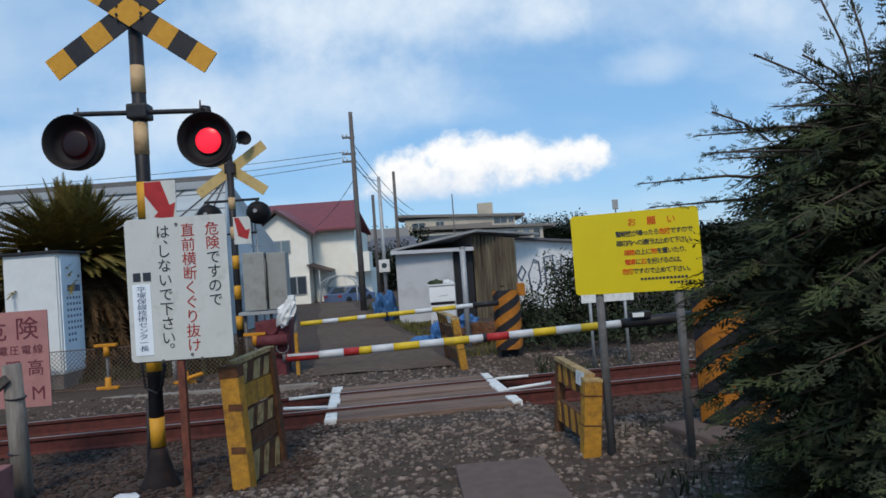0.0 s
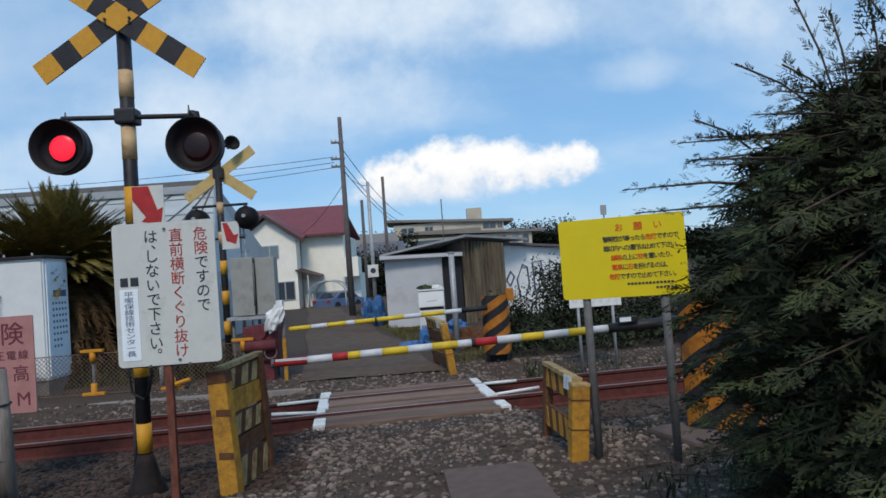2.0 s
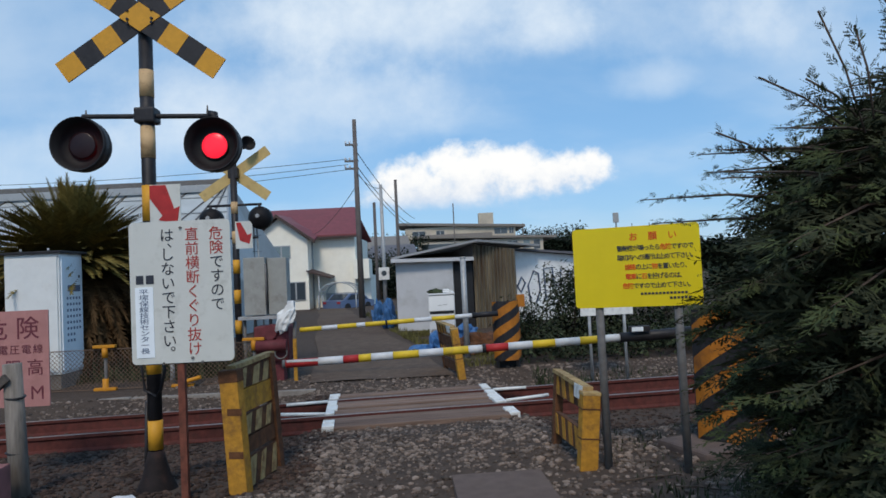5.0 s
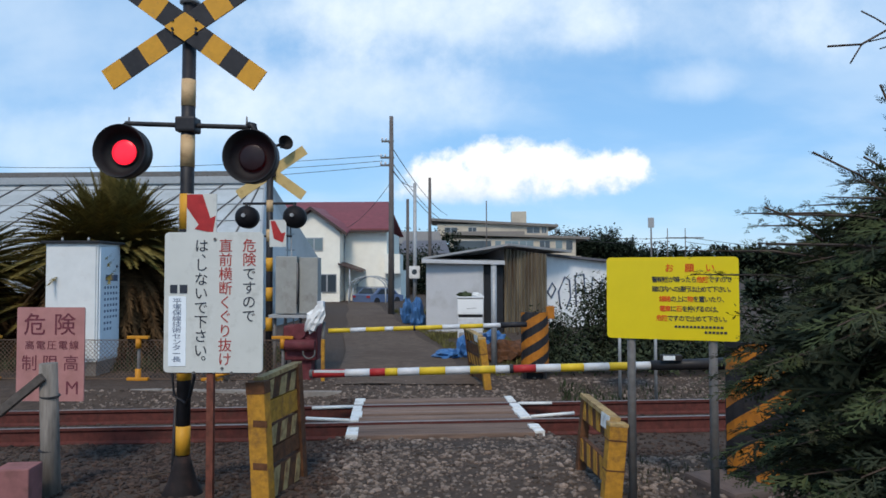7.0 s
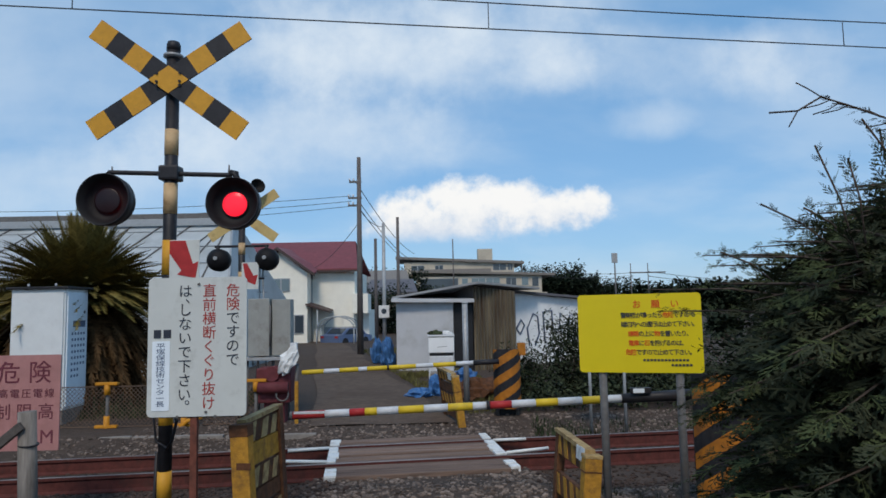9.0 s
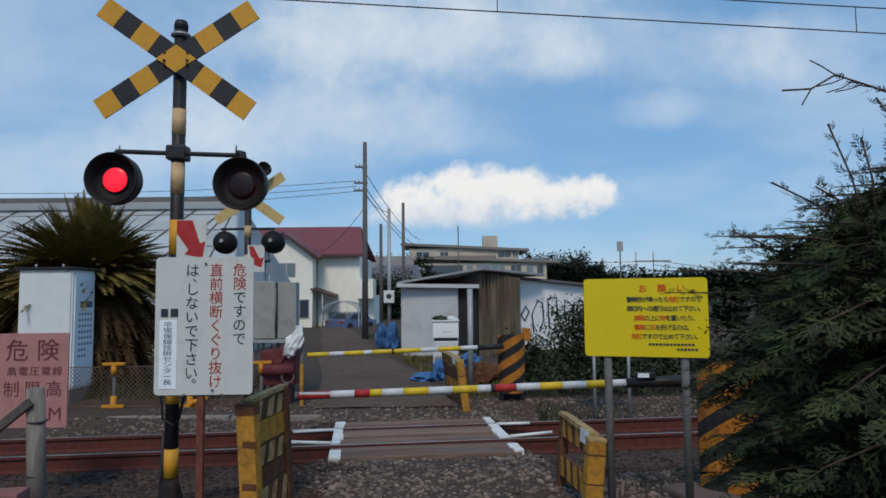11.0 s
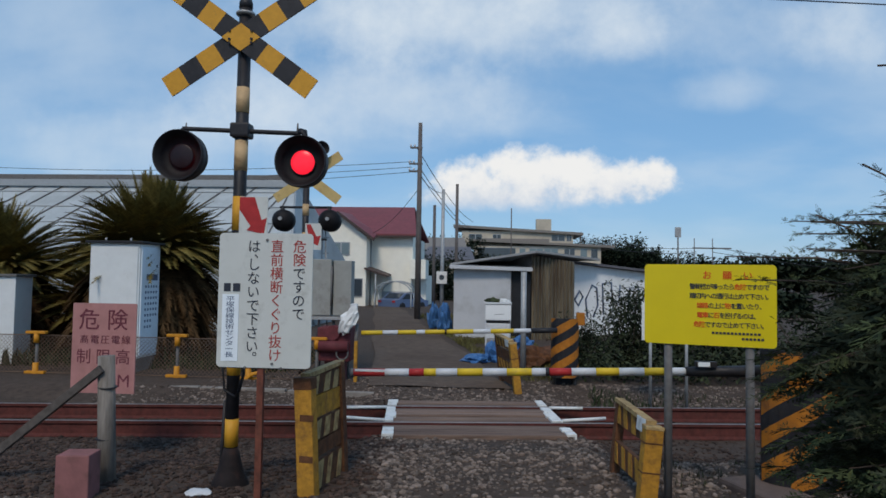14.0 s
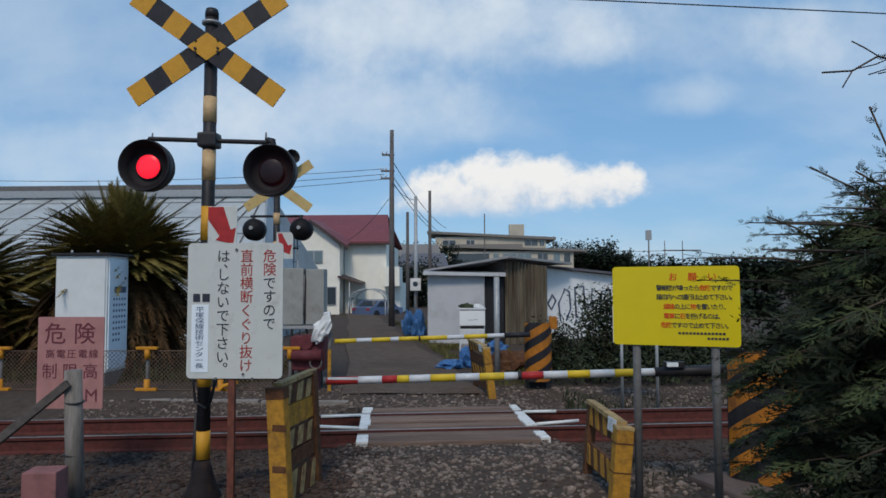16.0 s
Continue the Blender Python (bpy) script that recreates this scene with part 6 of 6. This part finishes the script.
for a in np.linspace(0.3, math.pi - 0.3, 5):
    part("purlin", rodb((-1.15 * math.cos(a), 0.0, 1.15 + 0.75 * math.sin(a)), (-1.15 * math.cos(a), 3.0, 1.15 + 0.75 * math.sin(a)), 0.02, seg=6), "frame_white", carport)
part("back_screen", boxb((-1.1, 2.95, 0.1), (1.1, 2.99, 1.2)), "film_pane", carport, "pale screen at the back")
car = thing("car", "blue-grey saloon car parked under the carport", "car", (-5.35, HY - 1.0, -0.3), rz=58)
prof = [(-1.6, 0.25), (1.7, 0.25), (1.75, 0.62), (1.2, 0.72), (0.62, 1.12), (-0.65, 1.15), (-1.2, 0.78), (-1.65, 0.7)]
part("body", poly(bmesh.new(), [(a, -0.75, b) for a, b in prof], (0, 1.5, 0)), "car_blue", car)
part("side_window", poly(bmesh.new(), [(-1.02, -0.757, 0.76), (0.98, -0.757, 0.74), (0.56, -0.757, 1.06), (-0.6, -0.757, 1.08)], (0, 0.01, 0)), "glass", car)
for wx in (-1.0, 1.05):
    for wy in (-0.79, 0.6):
        part("wheel", rodb((wx, wy, 0.27), (wx, wy + 0.19, 0.27), 0.28, seg=18), "black", car)
part("rear_window", poly(bmesh.new(), [(-1.19, -0.6, 0.80), (-1.19, 0.6, 0.80), (-0.70, 0.6, 1.12), (-0.70, -0.6, 1.12)], (-0.015, 0, 0.01)), "glass", car)
for wy in (-0.7, 0.45):
    part("tail_light", boxb((-1.67, wy, 0.55), (-1.62, wy + 0.25, 0.68), 0.01), "red", car)


# ---- poles and wires ----
def utility_pole(label, x, y, h, r0, r1, arms=(), z0=-0.3, made="pole_conc"):
    ob = thing("utility_pole", label, "utility pole", (x, y, 0), "utility poles along the lane")
    part("shaft", rodb((0, 0, z0), (0, 0, h), r0, r1, 14), made, ob)
    for z, w in arms:
        part("cross_arm", boxb((-w, -0.05, z - 0.04), (w * 0.25, 0.05, z + 0.04)), "dull_steel", ob)
        for q in (-w * 0.95, -w * 0.55):
            part("insulator", rodb((q, 0, z + 0.04), (q, 0, z + 0.16), 0.04, seg=8), "bar_white", ob)
    return ob


utility_pole("tall weathered concrete utility pole with small cross arms", -2.985, 30, 9.0, 0.15, 0.09, ((7.85, 0.45), (7.1, 0.5), (6.75, 0.5)))
utility_pole("slim galvanised pole with a meter box", -1.51, 25, 5.25, 0.085, 0.06, made="steel")
utility_pole("slim grey utility pole behind the sheds", -1.34, 32, 6.45, 0.10, 0.07)
utility_pole("thin dark utility pole near the house", -2.78, 36, 5.85, 0.10, 0.08)
utility_pole("slim far pole rising over the rooftops", 3.2, 95, 12.0, 0.10, 0.08)
mb = thing("meter_box", "small white meter box fixed on a slim pole", "meter box", (-1.51, 24.88, 1.85))
part("case", boxb((-0.2, -0.1, -0.22), (0.2, 0.0, 0.25), 0.02), "white_paint", mb)
part("dial", rodb((0.0, -0.11, 0.03), (0.0, -0.1, 0.03), 0.1, seg=14), "glass", mb)


def cable(name, label, a, b, sag, r, n=18):
    a, b = Vector(a), Vector(b)
    pts = [a.lerp(b, i / n) - Vector((0, 0, sag * 4 * (i / n) * (1 - i / n))) for i in range(n + 1)]
    return solid(name, tube(bmesh.new(), pts, r, 6), "wire", label, "cable", "overhead cables")


for i, (za, zb) in enumerate(((7.2, 9.3), (6.95, 8.6), (6.72, 7.9))):
    cable("cable", "thin black power cable running off the utility pole", (-3.35, 30, za), (-42, 31, zb - 0.9), 0.9, 0.013)
for z in (7.8, 7.1, 6.8):
    cable("cable", "thin black power cable between the poles", (-3.1, 30, z), (-1.34, 60, z - 0.8), 0.5, 0.02)
cable("cable", "thin service cable to the meter pole", (-2.98, 30, 6.6), (-1.51, 25, 5.1), 0.2, 0.012)
cable("cable", "thin service cable to the house", (-2.98, 30, 6.0), (-7.5, 43.5, 4.8), 0.3, 0.015)

# overhead line of the railway
def over(u, v, z):
    p = TRACK @ Vector((u, v, 0))
    return (p.x, p.y, z)


ol = thing("contact_line", "railway overhead contact and carrier wires joined by droppers", "overhead line")
W1, W2 = lambda u: 5.935 - 0.014 * u, lambda u: 6.33 + 0.0012 * (u - 2) ** 2 - 0.018 * u
for name, fz in (("contact_wire", W1), ("carrier_wire", W2)):
    part(name, tube(bmesh.new(), [over(u, -0.1, fz(u)) for u in np.arange(-16, 25, 1.0)], 0.009, 6), "wire", ol)
for u in (-9.0, -4.4, 1.25, 6.85, 12):
    part("dropper", rodb(over(u, -0.1, W1(u)), over(u, -0.1, W2(u)), 0.007, seg=6), "wire", ol)


# ---- distance ----
apt = thing("apartment_block", "long three-storey beige building with flat overhanging roofs on a rise", "building")
AY = 110.0
part("top_floor", boxb((-4.6, AY + 1.6, 7.5), (14.0, AY + 12, 9.9)), "apt_wall", apt)
part("top_roof", poly(bmesh.new(), [(-6.0, AY + 1, 10.45), (15.6, AY + 1, 9.3), (15.6, AY + 13, 9.3), (-6.0, AY + 13, 10.45)], (0, 0, 0.42)), "apt_roof", apt, "flat overhanging roof")
part("middle_floor", boxb((-2.5, AY - 0.6, 4.0), (18.2, AY + 12, 7.3)), "apt_wall", apt)
part("middle_roof", poly(bmesh.new(), [(-3.4, AY - 1.2, 8.0), (20.4, AY - 1.2, 7.15), (20.4, AY + 13, 7.15), (-3.4, AY + 13, 8.0)], (0, 0, 0.38)), "apt_roof", apt, "flat overhanging roof")
part("low_floor", boxb((-4.0, AY - 1, -0.5), (19.0, AY + 12, 4.4)), "apt_wall", apt)
part("west_wing", boxb((-14.5, AY + 5, -0.5), (-3.8, AY + 13, 8.3)), "apt_wall", apt)
part("west_roof", boxb((-15.2, AY + 4, 8.3), (-3.0, AY + 13.5, 8.75)), "apt_roof", apt)
part("low_roof", boxb((-4.6, AY - 2, 4.55), (7.0, AY, 4.9)), "apt_roof", apt)
tank = part("water_tank", boxb((7.9, AY + 2, 9.9), (10.4, AY + 4, 12.0), 0.05), "apt_wall", apt, "pale rooftop water tank")
window(apt, -1.9, 4.4, AY - 0.6, 4.9, 7.0, 1, "glass")
for x0, x1, z0, kind_of in ((5.0, 6.0, 5.3, "glass_pale"), (6.6, 8.9, 5.2, "glass_pale"), (9.0, 11.3, 5.2, "glass_pale"), (12.3, 14.0, 5.0, "glass"), (14.9, 16.0, 5.6, "glass_pale"), (16.6, 17.7, 5.4, "glass")):
    window(apt, x0, x1, AY - 0.6, z0, 6.95, 2 if x1 - x0 > 1.5 else 1, kind_of)
for x0, x1 in ((-3.4, -1.2), (0.6, 2.0), (10.4, 12.6), (12.9, 13.7)):
    window(apt, x0, x1, AY + 1.6, 8.3, 9.35, 2, "glass")
part("balcony_rail", boxb((-1.2, AY + 0.9, 8.05), (10.0, AY + 1.05, 8.6)), "apt_roof", apt, "long grey balcony rail")
for i in range(6):
    window(apt, -2.2 + i * 3.3, -0.2 + i * 3.3, AY - 1, 2.2, 3.8, 2, "glass")


def far_house(x, y, w, h, rh, roofm, label):
    ob = thing("house", label, "house", (x, y, 0), "far houses")
    part("wall", boxb((-w / 2, 0, -0.5), (w / 2, 6, h)), "apt_wall", ob)
    part("roof", poly(bmesh.new(), [(-w / 2 - 0.5, -0.5, h), (w / 2 + 0.5, -0.5, h), (w / 2, 3, h + rh), (-w / 2, 3, h + rh)], (0, 0, 0.15)), roofm, ob)
    for i in range(2):
        window(ob, -w / 2 + 0.6 + i * w * 0.5, -w / 2 + 0.6 + i * w * 0.5 + w * 0.25, 0, h * 0.55, h * 0.8, 2, "glass")
    return ob


far_house(-6.2, 72, 7.0, 4.8, 1.5, "apt_roof", "grey-roofed house half hidden behind the poles")
far_house(-3.6, 60, 4.0, 3.4, 1.3, "slate", "small beige house behind the poles")


def wood_mass(name, label, cx, cy, w, h, d, n, seed, leaf):
    r = random.Random(seed)
    cards = []
    lumps = [(r.uniform(-0.5, 0.5) * w, r.uniform(-0.5, 0.5) * d, r.uniform(0.55, 1.0)) for _ in range(int(w / 2.2) + 3)]
    for i in range(n):
        lx, ly, q = lumps[r.randrange(len(lumps))]
        a, t, k = r.uniform(0, 6.283), r.uniform(-1, 1), r.random() ** 0.4
        rr2 = h * 0.42 * q * k
        edge = 1 - 0.55 * (abs(lx) / (w * 0.55)) ** 2
        z = h * q * edge - h * 0.42 * q + rr2 * t * 1.0
        cards.append(quad_leaf(r, (cx + lx + rr2 * 1.5 * math.cos(a), cy + ly + rr2 * math.sin(a), max(0.2, z)), leaf * r.uniform(0.6, 1.4), 0.1))
    bm = bmesh.new()
    for lx, ly, q in lumps:
        rod(bm, (cx + lx, cy + ly, -0.3), (cx + lx, cy + ly, h * q * 0.6), 0.3, 0.1, 6)
    ob = thing(name, label, "trees", kind="stuff")
    part("trunks", bm, "bark", ob)
    leaf_mass("foliage", cards, "wood_far", ob)


wood_mass("tree_clump", "dark green trees in front of the beige building", -6.6, 98, 8, 8.4, 5, 22000, 51, 0.5)
wood_mass("tree_clump", "dark wooded rise beyond the painted wall", 27, 140, 17, 12.3, 7, 52000, 52, 0.7)
wood_mass("tree_clump", "distant dark trees beyond the notice board", 62, 150, 42, 9.0, 12, 20000, 53, 1.3)
wood_mass("tree_clump", "distant trees beyond the greenhouse", -70, 150, 70, 9.5, 12, 8000, 54, 1.3)
wood_mass("tree_clump", "trees at the end of the lane", -14, 120, 22, 7.5, 8, 9000, 55, 1.4)
wood_mass("tree_clump", "dark garden trees behind the utility poles", -5.0, 57, 5.5, 4.6, 3, 11000, 57, 0.3)
wood_mass("tree_clump", "low hedge behind the weeds", 14, 40, 18, 2.3, 5, 5000, 56, 0.45)


def mast(label, x, y, h, top=False):
    ob = thing("mast", label, "mast", (x, y, 0))
    part("shaft", rodb((0, 0, -0.3), (0, 0, h), 0.12, 0.08, 8), "dull_steel", ob)
    if top:
        part("aerial", boxb((-0.35, -0.1, h - 1.2), (0.35, 0.1, h), 0.05), "steel", ob)
    return ob


mast("far slim mast with an aerial box on top", 22.4, 80, 8.3, True)
for x in (39.2, 42.6):
    ob = mast("far railway mast with a cross beam", x, 130, 10.2)
    part("beam", boxb((-0.3, -0.1, 8.2), (3.5, 0.1, 8.45)), "dull_steel", ob)
mast("far thin pole above the wooded rise", 16.4, 120, 10.5)
for z in (7.9, 7.0):
    cable("cable", "distant cable between railway masts", (16.4, 120, z + 1.2), (39.2, 130, z + 0.4), 0.6, 0.05)
    cable("cable", "distant cable between railway masts", (42.6, 130, z + 0.6), (80, 130, z - 3.2), 0.5, 0.05)

for x, y, z, r in singles:
    ob = new("stone", STONES[int((x * 131 + y * 57) * 10) % len(STONES)])
    ob.parent = ballast
    ob.matrix_basis = Matrix.LocRotScale((x, y, z), Euler((0, 0, (x * 17 + y * 31) % 6.28)), (r, r, r))


# ---- what moves: the flashing lamps ----
def motions():
    first, half = 0.611, 0.6213
    for k, lens in enumerate(LENSES):
        base = Matrix.Translation(lens.location)
        lit = k == 1
        rows = [(0.0, base @ Matrix.Rotation(0.0 if lit else math.pi, 4, "Z"))]
        turn = 0.0 if lit else math.pi
        t = first
        while t < 15.95:
            start = math.floor(t * 10) / 10
            for j in range(4):
                rows.append((start + j / 30, base @ Matrix.Rotation(turn + math.pi * j / 3, 4, "Z")))
            turn += math.pi
            t += half
        rows.append((16.0, base @ Matrix.Rotation(turn, 4, "Z")))
        walk(lens, rows)


motions()
